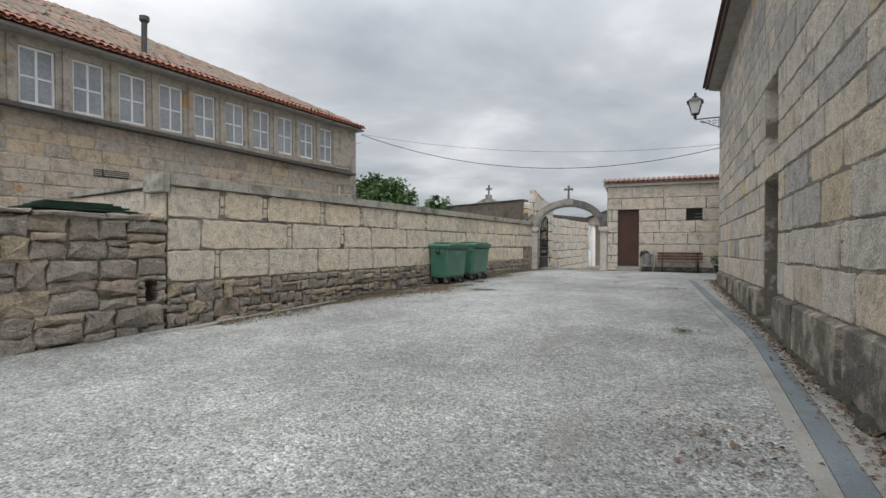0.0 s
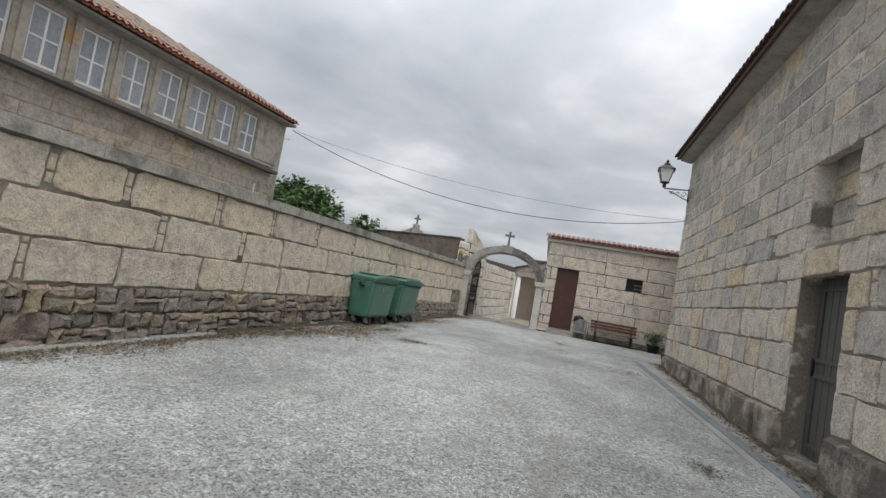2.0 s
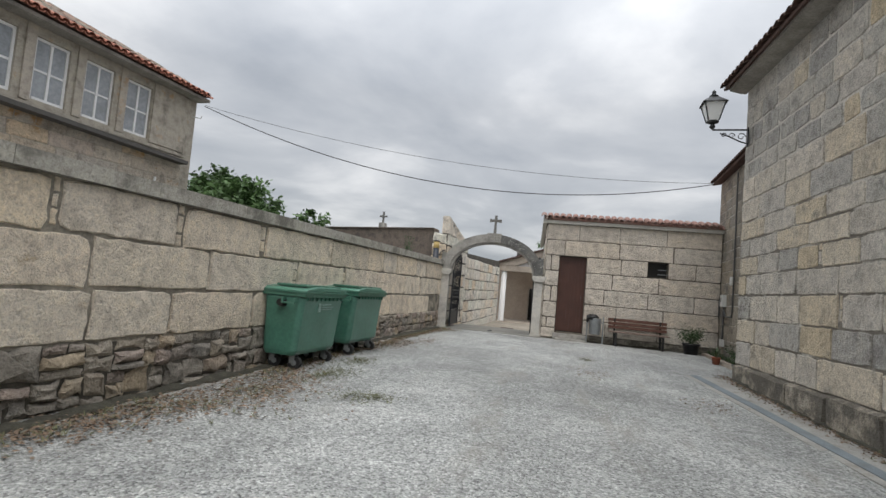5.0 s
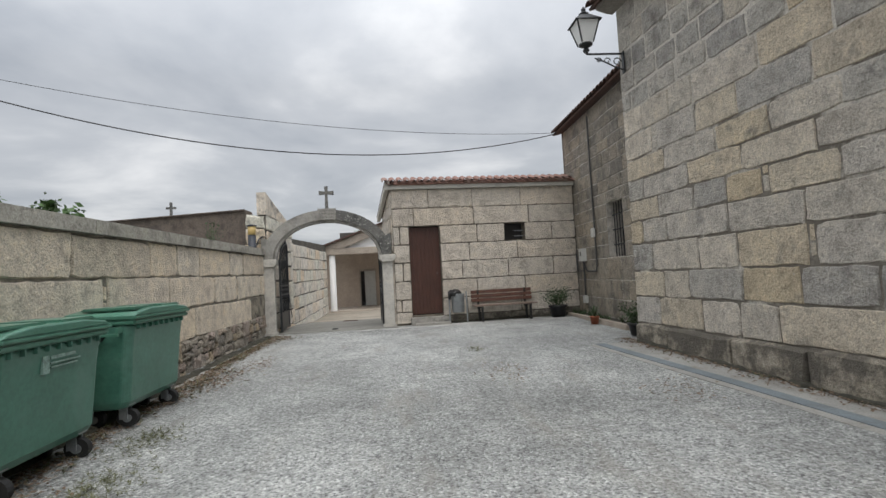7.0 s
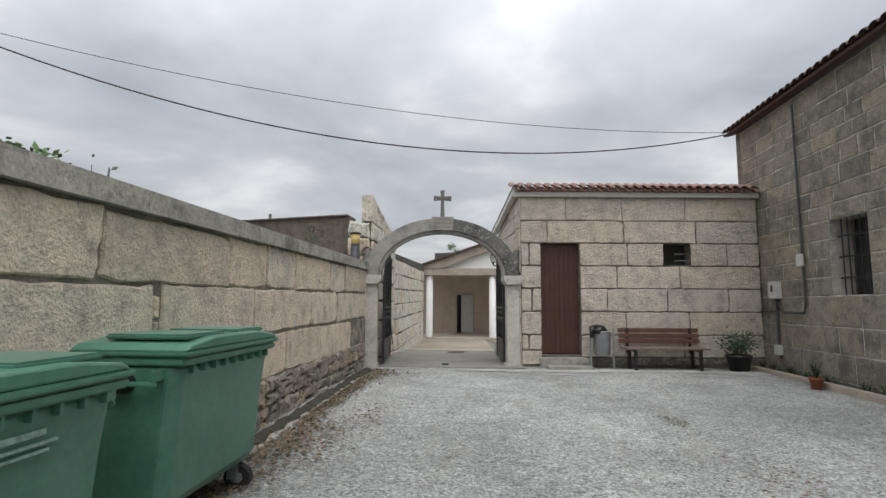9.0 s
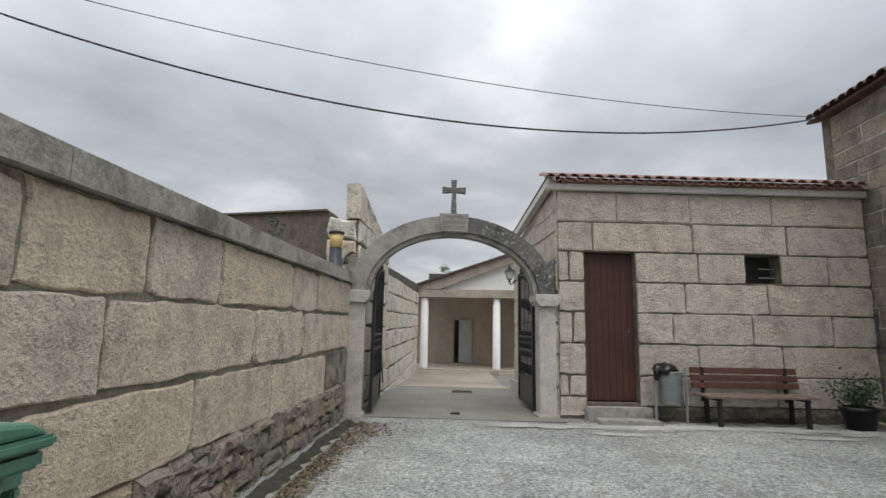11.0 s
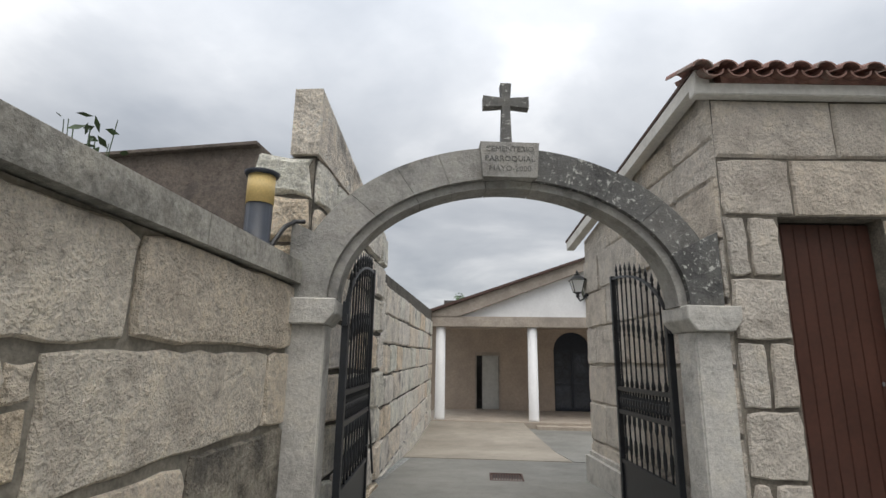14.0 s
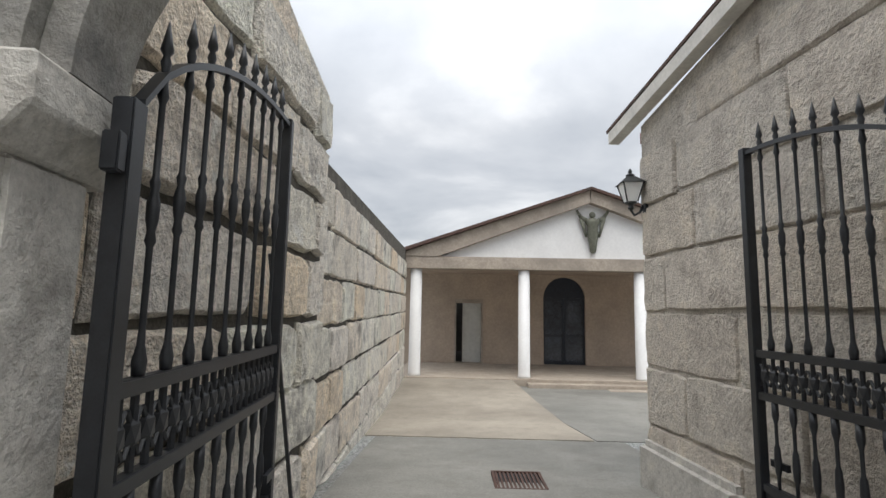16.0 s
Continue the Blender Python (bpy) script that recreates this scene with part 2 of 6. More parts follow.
TAUPE = plain_mat("taupe_render", (0.46, 0.375, 0.30), 0.9, vary=0.16, scale=1.6, relief=0.003)
PINK_STONE = plain_mat("pinkish_cornice", (0.40, 0.345, 0.29), 0.85, vary=0.25, scale=2.2, relief=0.004, dirt=(0.24, 0.21, 0.18))
STEP_STONE = plain_mat("step_stone", (0.40, 0.345, 0.285), 0.85, vary=0.22, scale=3.0, relief=0.003)
DOOR_BROWN = plain_mat("brown_painted_door", (0.078, 0.032, 0.022), 0.45, vary=0.22, scale=3.0)
DOOR_OLD = plain_mat("old_grey_green_door", (0.075, 0.077, 0.07), 0.65, vary=0.12, scale=9.0, relief=0.002)
# Near-black colour stands in for shade in vent, door gaps and grate.
DARK = plain_mat("painted_depth_shade", (0.018, 0.018, 0.02), 0.8, vary=0.2)
# Dark plaster colour stands in for the shade inside the rooms.
DARK_ROOM = plain_mat("shade_toned_room_plaster", (0.09, 0.085, 0.08), 0.9, vary=0.2)
IRON = plain_mat("black_iron", (0.014, 0.016, 0.020), 0.42, 0.0, vary=0.4, scale=20.0, spec=0.6)
LAMP_IRON = plain_mat("lamp_iron", (0.03, 0.033, 0.035), 0.5, vary=0.3, scale=15.0)
STEEL = plain_mat("galvanised_steel", (0.34, 0.36, 0.37), 0.5, 0.55, vary=0.25, scale=9.0)
BLACK_PLASTIC = plain_mat("black_plastic", (0.012, 0.012, 0.013), 0.35, vary=0.3, scale=20.0)
RUBBER = plain_mat("wheel_rubber", (0.018, 0.018, 0.018), 0.75, vary=0.3)
BENCH_WOOD = plain_mat("brown_bench_slat", (0.145, 0.068, 0.048), 0.55, vary=0.35, scale=9.0, relief=0.002)
BENCH_SEAT = plain_mat("worn_bench_slat", (0.25, 0.185, 0.15), 0.6, vary=0.35, scale=9.0, relief=0.002)
BENCH_LEG = plain_mat("bench_leg_iron", (0.02, 0.02, 0.02), 0.6, vary=0.3)
TERRACOTTA = plain_mat("terracotta_pot", (0.33, 0.105, 0.055), 0.8, vary=0.3, scale=12.0)
BIN_GREEN = plain_mat("bin_green_plastic", (0.066, 0.182, 0.134), 0.30, vary=0.22, scale=2.6, dirt=(0.105, 0.205, 0.165))
BIN_LID = plain_mat("bin_lid_green_plastic", (0.08, 0.21, 0.152), 0.28, vary=0.2, scale=3.0, dirt=(0.13, 0.26, 0.20))
LABEL_WHITE = plain_mat("worn_white_print", (0.27, 0.40, 0.35), 0.6, vary=0.5, scale=25.0)
GLASS_DARK = plain_mat("window_dim_pane", (0.30, 0.32, 0.34), 0.12, vary=0.3, scale=1.2, spec=0.8)
DOOR_PANE = plain_mat("dark_door_glass", (0.085, 0.095, 0.115), 0.15, vary=0.4, scale=1.5, spec=0.5)
YELLOW = plain_mat("yellow_lamp_diffuser", (0.66, 0.48, 0.19), 0.5, vary=0.15, scale=9.0)
BLUEBLACK = plain_mat("blue_black_enamel", (0.022, 0.028, 0.042), 0.45, vary=0.3, scale=12.0)
BRONZE = plain_mat("greenish_bronze", (0.15, 0.155, 0.12), 0.6, 0.2, vary=0.35, scale=14.0)
CABLE = plain_mat("black_cable", (0.02, 0.02, 0.022), 0.6, vary=0.2)
BOX_GREY = plain_mat("grey_meter_box", (0.60, 0.60, 0.57), 0.55, vary=0.12, scale=8.0)
PIPE = plain_mat("dark_conduit", (0.075, 0.075, 0.075), 0.6, vary=0.3)
LEAF = plain_mat("tree_leaf", (0.10, 0.185, 0.06), 0.6, vary=0.55, scale=1.4)
LEAF_POT = plain_mat("pot_leaf", (0.055, 0.095, 0.035), 0.6, vary=0.5, scale=18.0)
WEED = plain_mat("weed_leaf", (0.125, 0.13, 0.058), 0.8, vary=0.5, scale=14.0)
LITTER = plain_mat("dead_leaf", (0.23, 0.165, 0.115), 0.9, vary=0.6, scale=11.0)
BARK = plain_mat("bark", (0.08, 0.065, 0.05), 0.9, vary=0.4, scale=8.0, relief=0.02)
TARP = plain_mat("dark_green_tarp", (0.012, 0.045, 0.028), 0.5, vary=0.35, scale=8.0, relief=0.01)
GRATE = plain_mat("rusty_grate", (0.075, 0.035, 0.024), 0.75, vary=0.4, scale=16.0)
SCREEN = plain_mat("meter_window", (0.03, 0.03, 0.03), 0.3, vary=0.1)
LAMP_GLASS = plain_mat("frosted_lamp_glass", (0.80, 0.81, 0.80), 0.3, vary=0.05, scale=9.0)


def tile_mat(name, colours, moss, moss_from):
    m, n, l, b = tree(name, 0.85)
    rnd = n.new("ShaderNodeNewGeometry").outputs["Random Per Island"]
    col = ramped(n, l, rnd, [(i / (len(colours) - 1), c) for i, c in enumerate(colours)])
    a = noise_at(n, l, 13.0, 5.0, 0.65)
    col = mixed(n, l, col, ramped(n, l, a, [(0.32, 0.6), (0.65, 1.12)]), 1.0, "MULTIPLY")
    mask = ramped(n, l, noise_at(n, l, 2.6, 7.0, 0.7), [(moss_from, 0.0), (moss_from + 0.1, 0.9)])
    l.new(mixed(n, l, col, moss, mask), b.inputs["Base Color"])
    return m


TILE_RED = tile_mat("red_clay_tile", [(0.42, 0.165, 0.105), (0.50, 0.225, 0.15), (0.37, 0.15, 0.10)], (0.16, 0.12, 0.09), 0.66)
TILE_OLD = tile_mat("mossy_clay_tile", [(0.15, 0.10, 0.08), (0.36, 0.20, 0.14), (0.20, 0.145, 0.115), (0.30, 0.22, 0.17)], (0.17, 0.16, 0.125), 0.47)
TILE_DARK = tile_mat("dark_clay_tile_and_gap_shade", [(0.085, 0.05, 0.04), (0.12, 0.07, 0.055)], (0.05, 0.045, 0.04), 0.55)
TILE_GATE = tile_mat("brown_red_tile", [(0.33, 0.165, 0.13), (0.38, 0.225, 0.18), (0.27, 0.15, 0.12)], (0.26, 0.22, 0.19), 0.54)


def ground_mat():
    m, n, l, b = tree("pale_gravelled_concrete", 0.93)
    speck = noise_at(n, l, 30.0, 4.0, 0.8)
    fine = noise_at(n, l, 11.0, 5.0, 0.72)
    mid_n = noise_at(n, l, 1.7, 6.0, 0.65)
    wide = noise_at(n, l, 0.33, 5.0, 0.6)
    streak = noise_at(n, l, 1.0, 6.0, 0.7, (2.2, 0.55, 1.0))
    col = ramped(n, l, mid_n, [(0.3, (0.315, 0.325, 0.315)), (0.5, (0.37, 0.38, 0.37)), (0.7, (0.45, 0.46, 0.445))])
    col = mixed(n, l, col, ramped(n, l, wide, [(0.34, 0.74), (0.5, 0.98), (0.64, 1.20)]), 1.0, "MULTIPLY")
    cell = n.new("ShaderNodeTexVoronoi")
    cell.inputs["Scale"].default_value = 58.0
    l.new(n.new("ShaderNodeNewGeometry").outputs["Position"], cell.inputs["Vector"])
    tone = n.new("ShaderNodeSeparateColor")
    l.new(cell.outputs["Color"], tone.inputs[0])
    col = mixed(n, l, col, ramped(n, l, tone.outputs[0], [(0.0, 0.38), (0.3, 0.88), (0.8, 1.12), (1.0, 1.6)]), 0.95, "MULTIPLY")
    col = mixed(n, l, col, ramped(n, l, speck, [(0.33, 0.40), (0.47, 0.94), (0.66, 1.26)]), 0.9, "MULTIPLY")
    col = mixed(n, l, col, ramped(n, l, fine, [(0.33, 0.7), (0.6, 1.08)]), 0.8, "MULTIPLY")
    dirt = ramped(n, l, streak, [(0.55, 0.0), (0.72, 0.6)])
    col = mixed(n, l, col, (0.25, 0.235, 0.205), dirt)
    l.new(col, b.inputs["Base Color"])
    bumped(n, l, b, [(speck, 0.6), (fine, 0.8), (mid_n, 0.5), (cell.outputs["Distance"], -0.9)], 0.02)
    return m


def concrete_mat(name, colour, dirt, relief=0.006):
    m, n, l, b = tree(name, 0.9)
    wide, mid_n, fine = noise_at(n, l, 0.8, 6.0, 0.65), noise_at(n, l, 5.0, 6.0, 0.65), noise_at(n, l, 60.0, 3.0, 0.6)
    col = mixed(n, l, colour, ramped(n, l, wide, [(0.32, 0.72), (0.66, 1.16)]), 1.0, "MULTIPLY")
    col = mixed(n, l, col, ramped(n, l, fine, [(0.3, 0.8), (0.65, 1.1)]), 1.0, "MULTIPLY")
    col = mixed(n, l, col, dirt, ramped(n, l, mid_n, [(0.52, 0.0), (0.72, 0.65)]))
    l.new(col, b.inputs["Base Color"])
    bumped(n, l, b, [(mid_n, 1.0), (fine, 0.5)], relief)
    return m


GROUND = ground_mat()
SOIL = plain_mat("dark_mossy_soil", (0.055, 0.052, 0.038), 0.95, vary=0.5, scale=9.0, relief=0.02)
APRON = concrete_mat("apron_concrete", (0.31, 0.305, 0.285), (0.15, 0.115, 0.085))
CHANNEL = concrete_mat("channel_concrete", (0.17, 0.20, 0.22), (0.13, 0.14, 0.14))
PAVING = concrete_mat("passage_concrete", (0.215, 0.21, 0.19), (0.16, 0.15, 0.132))
CEMENT_PALE = concrete_mat("worn_pale_cement", (0.44, 0.44, 0.43), (0.22, 0.215, 0.20), 0.02)
PAVING_WARM = concrete_mat("ramp_concrete", (0.315, 0.28, 0.23), (0.215, 0.19, 0.158))

# ---- building helpers ----


def part(name, bm, material, parent=None, label="", smooth=False):
    """Links a bmesh as one mesh object under a thing."""
    me = bpy.data.meshes.new(name)
    bm.to_mesh(me)
    bm.free()
    return mesh_part(name, me, material, parent, label, smooth)


def mesh_part(name, me, material, parent=None, label="", smooth=False):
    me.materials.append(material)
    if smooth:
        me.polygons.foreach_set("use_smooth", [True] * len(me.polygons))
    ob = new(name, me)
    if parent is not None:
        ob.parent = parent
    if label:
        tagged(ob, label)
    return ob


def thing(name, m, label, category, group="", kind=""):
    """An Empty at a thing's base."""
    ob = new(name)
    ob.matrix_basis = m
    ob.empty_display_size = 0.1
    return tagged(ob, label, category, group, kind)


def box(bm, x0, x1, y0, y1, z0, z1, bevel=0.0):
    r = bmesh.ops.create_cube(bm, size=1.0, matrix=Matrix.Translation(((x0 + x1) / 2, (y0 + y1) / 2, (z0 + z1) / 2)) @ Matrix.Diagonal((x1 - x0, y1 - y0, z1 - z0, 1)))
    if bevel:
        edges = {e for v in r["verts"] for e in v.link_edges}
        bmesh.ops.bevel(bm, geom=list(edges), offset=bevel, segments=2, affect="EDGES")
    return bm


def boxed(*boxes, bevel=0.0):
    bm = bmesh.new()
    for b in boxes:
        box(bm, *b, bevel=bevel)
    return bm


def tube(bm, a, b, r0, r1=None, sides=10):
    a, b = Vector(a), Vector(b)
    d = b - a
    m = Matrix.Translation((a + b) / 2) @ d.to_track_quat("Z", "Y").to_matrix().to_4x4()
    bmesh.ops.create_cone(bm, cap_ends=True, segments=sides, radius1=r0, radius2=r0 if r1 is None else r1, depth=d.length, matrix=m)
    return bm


def lathe(bm, profile, sides=16, centre=(0, 0, 0)):
    """Turns (radius, height) pairs about the upright axis."""
    rings = []
    for r, z in profile:
        rings.append([bm.verts.new((centre[0] + r * math.cos(2 * math.pi * i / sides), centre[1] + r * math.sin(2 * math.pi * i / sides), centre[2] + z)) for i in range(sides)])
    for a, b in zip(rings, rings[1:]):
        for i in range(sides):
            bm.faces.new((a[i], a[(i + 1) % sides], b[(i + 1) % sides], b[i]))
    bm.faces.new(list(reversed(rings[0])))
    bm.faces.new(rings[-1])
    return bm


def prism(bm, outline, y0, y1):
    """Extrudes an outline in x, z from y0 to y1."""
    f = [bm.verts.new((x, y0, z)) for x, z in outline]
    g = [bm.verts.new((x, y1, z)) for x, z in outline]
    k = len(outline)
    bm.faces.new(f)
    bm.faces.new(list(reversed(g)))
    for i in range(k):
        bm.faces.new((f[(i + 1) % k], f[i], g[i], g[(i + 1) % k]))
    bmesh.ops.recalc_face_normals(bm, faces=bm.faces[:])
    return bm


def sweep(bm, points, r, sides=6):
    """One unbroken tube along a line of points."""
    pts = [Vector(p) for p in points]
    rings = []
    for k, p in enumerate(pts):
        d = (pts[min(k + 1, len(pts) - 1)] - pts[max(k - 1, 0)]).normalized()
        side = d.cross(Vector((0.13, 0.21, 1.0) if abs(d.z) < 0.9 else (1.0, 0.1, 0.0))).normalized()
        up = side.cross(d)
        rings.append([bm.verts.new(p + (side * math.cos(2 * math.pi * i / sides) + up * math.sin(2 * math.pi * i / sides)) * r) for i in range(sides)])
    for a, b in zip(rings, rings[1:]):
        for i in range(sides):
            bm.faces.new((a[i], a[(i + 1) % sides], b[(i + 1) % sides], b[i]))
    bm.faces.new(rings[0][::-1])
    bm.faces.new(rings[-1])
    bmesh.ops.recalc_face_normals(bm, faces=bm.faces[:])
    return bm


def ground_z(y):
    return float(np.interp(y, [-60, -20, 0, 9, 17, 21.3, 24.3, 28.5, 33.3, 60], [-0.9, -0.35, 0.0, 0.24, 0.42, 0.47, 0.44, 0.17, 0.06, 0.0]))


def wall_pose(a, b):
    """Local x runs from a to b, the visible face looks to local -y."""
    d = (Vector((b[0], b[1], 0)) - Vector((a[0], a[1], 0)))
    return Matrix.Translation((a[0], a[1], 0)) @ Matrix.Rotation(math.atan2(d.y, d.x), 4, "Z"), d.length


def stone(rng, u0, u1, z0, z1, depth, proud, jitter, bevel, slope=0.0, gap=0.008, ragged=0.0):
    """One dressed block as plain mesh data, its face towards local -y."""
    u0, u1, z0, z1 = u0 + gap, u1 - gap, z0 + gap, z1 - gap
    cu, cz, w, h = (u0 + u1) / 2, (z0 + z1) / 2, u1 - u0, z1 - z0
    j = lambda s=1.0: rng.uniform(-jitter, jitter) * s
    bu, bz = min(bevel, w * 0.3), min(bevel, h * 0.3)
    # corners and two or one in-between points on each edge, with the way in from the edge
    marks = [(0, 0, 1, 1), (0.3, 0, 0, 1), (0.68, 0, 0, 1), (1, 0, -1, 1), (1, 0.5, -1, 0), (1, 1, -1, -1), (0.7, 1, 0, -1), (0.34, 1, 0, -1), (0, 1, 1, -1), (0, 0.5, 1, 0)]
    if ragged:
        nu, nz = max(3, min(11, int(w / 0.11))), max(3, min(6, int(h / 0.09)))
        marks = [(i / nu, 0, 1 if i == 0 else 0, 1) for i in range(nu)] + [(1, i / nz, -1, 1 if i == 0 else 0) for i in range(nz)]
        marks += [(1 - i / nu, 1, -1 if i == 0 else 0, -1) for i in range(nu)] + [(0, 1 - i / nz, 1, -1 if i == 0 else 0) for i in range(nz)]
    ring = []
    for fu, fz, iu, iz in marks:
        a, b = u0 + w * fu + j() + (j(3) if iu == 0 else 0), z0 + h * fz + j() + (j(2) if iz == 0 else 0)
        if ragged:
            cut = ragged * (2.6 if iu and iz else 1.0)
            a, b = u0 + w * fu + iu * rng.uniform(-0.35, 1.0) * cut, z0 + h * fz + iz * rng.uniform(-0.35, 1.0) * cut
        ring.append((a, b + slope * a, iu, iz))
    n = len(ring)
    verts = [(a - cu, depth, b - cz) for a, b, _, _ in ring]
    verts += [(a - cu, -proud * 0.25 + j(0.2), b - cz) for a, b, _, _ in ring]
    verts += [(a - cu + bu * iu * rng.uniform(0.6, 1.4), -proud + j(0.2 if ragged else 0.45), b - cz + bz * iz * rng.uniform(0.6, 1.4)) for a, b, iu, iz in ring]
    if ragged:
        verts += [((a - cu) * 0.8, -proud + j(0.12), (b - cz - slope * cu) * 0.7 + slope * cu) for a, b, _, _ in ring]
    verts.append((j(3), -proud + j(0.1 if ragged else 0.6) - (0.0 if ragged else 0.3 * jitter), slope * cu + j(2)))
    faces = []
    rings = 3 if ragged else 2
    for base in range(0, rings * n, n):
        for i in range(n):
            k = (i + 1) % n
            faces.append((base + i, base + k, base + n + k, base + n + i))
    faces += [(rings * n + i, rings * n + (i + 1) % n, rings * n + n) for i in range(n)]
    me = bpy.data.meshes.new("stone")
    me.from_pydata(verts, [], faces)
    return me, (cu, 0, cz)


def lay(parent, rng, length, courses, lengths, material, depth=0.1, proud=0.02, jitter=0.008, bevel=0.02, slope=0.0, start=0.0, holes=(), gap=0.008, name="stone", keep=None, wobble=0.0, ragged=0.0, chips=0.0, odd=()):
    """Lays courses of stones along a wall; holes are (u0, u1, z0, z1)."""
    for zi, (z0, z1) in enumerate(zip(courses, courses[1:])):
        u = start
        first = True
        spans = sorted((h[0], h[1]) for h in holes if h[2] < (z0 + z1) / 2 < h[3])
        cuts = [start] + [c for s in spans for c in s] + [length]
        for a, b in zip(cuts[::2], cuts[1::2]):
            u = a
            while u < b - 0.02:
                w = rng.uniform(*lengths) * (rng.uniform(0.45, 1.0) if u == a else 1.0)
                if b - (u + w) < lengths[0] * 0.55:
                    w = b - u
                w = min(w, b - u)
                if keep is None or keep(u, u + w, z0, z1):
                    dz = rng.uniform(-wobble, wobble)
                    me, at = stone(rng, u, u + w, z0 + dz * 0.5, z1 + dz * 0.5, depth, proud * rng.uniform(0.7, 1.3), jitter, bevel, slope, gap, ragged)
                    me.materials.append(odd[1] if odd and odd[0](u, u + w, zi) else material)
                    ob = new(name, me)
                    ob.parent = parent
                    ob.location = at
                u += w
                if chips and rng.random() < chips and b - u > 0.6:
                    # a narrow stack of small stones fills a wide joint
                    cw, zc = rng.uniform(0.07, 0.13), z0 + rng.uniform(0.0, 0.1)
                    while zc < z1 - 0.08:
                        zt = min(z1, zc + rng.uniform(0.12, 0.24))
                        me, at = stone(rng, u, u + cw, zc, zt, depth, proud * rng.uniform(0.3, 0.8), 0.006, 0.012, slope, 0.012)
                        me.materials.append(material)
                        ob = new(name, me)
                        ob.parent, ob.location = parent, at
                        zc = zt
                    u += cw


def pack(rng, u0, u1, z0, z1, wmax, hmax, out):
    """Splits a stretch of wall face into uneven fieldstone cells."""
    w, h = u1 - u0, z1 - z0
    if w > wmax * rng.uniform(0.55, 1.1) and w / max(h, 0.01) > 1.3 or (w > wmax and h <= hmax):
        c = u0 + w * rng.uniform(0.32, 0.68)
        pack(rng, u0, c, z0, z1, wmax, hmax, out)
        pack(rng, c, u1, z0, z1, wmax, hmax, out)
    elif h > hmax * rng.uniform(0.5, 1.1):
        c = z0 + h * rng.uniform(0.3, 0.7)
        pack(rng, u0, u1, z0, c, wmax, hmax, out)
        pack(rng, u0, u1, c, z1, wmax, hmax, out)
    else:
        out.append((u0, u1, z0, z1))


def rubble(parent, rng, u0, u1, z0, z1, wmax, hmax, material, proud, slope=0.0, hole=None, block=1.1):
    """Fieldstones packed over a wall face, each its own piece."""
    cells = []
    zb = z0
    while zb < z1 - 0.01:
        zt = min(z1, zb + hmax * rng.uniform(1.1, 1.9))
        if z1 - zt < hmax * 0.6:
            zt = z1
        u = u0
        while u < u1 - 0.01:
            v = min(u1, u + block * rng.uniform(0.35, 1.0))
            if u1 - v < block * 0.25:
                v = u1
            pack(rng, u, v, zb, zt, wmax, hmax, cells)
            u = v
        zb = zt
    for a, b, c, d in cells:
        if hole and a < hole[1] and b > hole[0] and c < hole[3] and d > hole[2]:
            h0, h1, k0, k1 = hole
            for q in ((a, b, c, k0), (a, b, k1, d), (a, h0, max(c, k0), min(d, k1)), (h1, b, max(c, k0), min(d, k1))):
                if q[1] - q[0] > 0.06 and q[3] - q[2] > 0.06:
                    sub_cells = []
                    pack(rng, *q, wmax * 0.6, hmax * 0.6, sub_cells)
                    cells.extend(sub_cells)
            continue
        j = min(0.034, 0.15 * min(b - a, d - c))
        me, at = stone(rng, a, b, c, d, 0.15, proud * rng.uniform(0.4, 1.5), j, min(0.035, 0.22 * min(b - a, d - c)), slope, 0.008)
        me.materials.append(material)
        ob = new("fieldstone", me)
        ob.parent, ob.location = parent, at


def wall(name, a, b, z0, z1, thick, material, label, holes=(), face=0.0, z1_end=None, z0_end=None):
    """The wall's core with openings cut through; its face lies at local y = face."""
    m, length = wall_pose(a, b)
    us = sorted({0.0, length, *[h[0] for h in holes], *[h[1] for h in holes]})
    bm = bmesh.new()
    top = lambda u: z1 if z1_end is None else z1 + (z1_end - z1) * u / length
    bot = lambda u: z0 if z0_end is None else z0 + (z0_end - z0) * u / length
    for u0, u1 in zip(us, us[1:]):
        inside = sorted((h[2], h[3]) for h in holes if h[0] <= u0 + 1e-6 and h[1] >= u1 - 1e-6)
        cuts = [None, *[c for h in inside for c in h], None]
        for c0, c1 in zip(cuts[::2], cuts[1::2]):
            q = [(u0, bot(u0) if c0 is None else c0), (u1, bot(u1) if c0 is None else c0), (u1, top(u1) if c1 is None else c1), (u0, top(u0) if c1 is None else c1)]
            prism(bm, q, face, face + thick)
    ob = part(name, bm, material)
    ob.matrix_basis = m
    tagged(ob, label, "wall", kind="structure")
    return ob, length


def roman_tile(bm, x, y0, y1, z0, z1, r, thick=0.015, over=True, sides=6):
    """One half-round tile lying along y, arched up or hollow, about x."""
    s = 1 if over else -1
    outer, inner = [], []
    for i in range(sides + 1):
        a = math.pi * i / sides
        outer.append((x + r * math.cos(a), s * r * 0.75 * math.sin(a)))
        inner.append((x + (r - thick) * math.cos(a), s * (r - thick) * 0.75 * math.sin(a)))
    rows = []
    for yy, zz in ((y0, z0), (y1, z1)):
        rows.append([bm.verts.new((p, yy, zz + q)) for p, q in outer + inner[::-1]])
    k = len(rows[0])
    bm.faces.new(rows[0])
    bm.faces.new(rows[1][::-1])
    for i in range(k):
        bm.faces.new((rows[0][(i + 1) % k], rows[0][i], rows[1][i], rows[1][(i + 1) % k]))


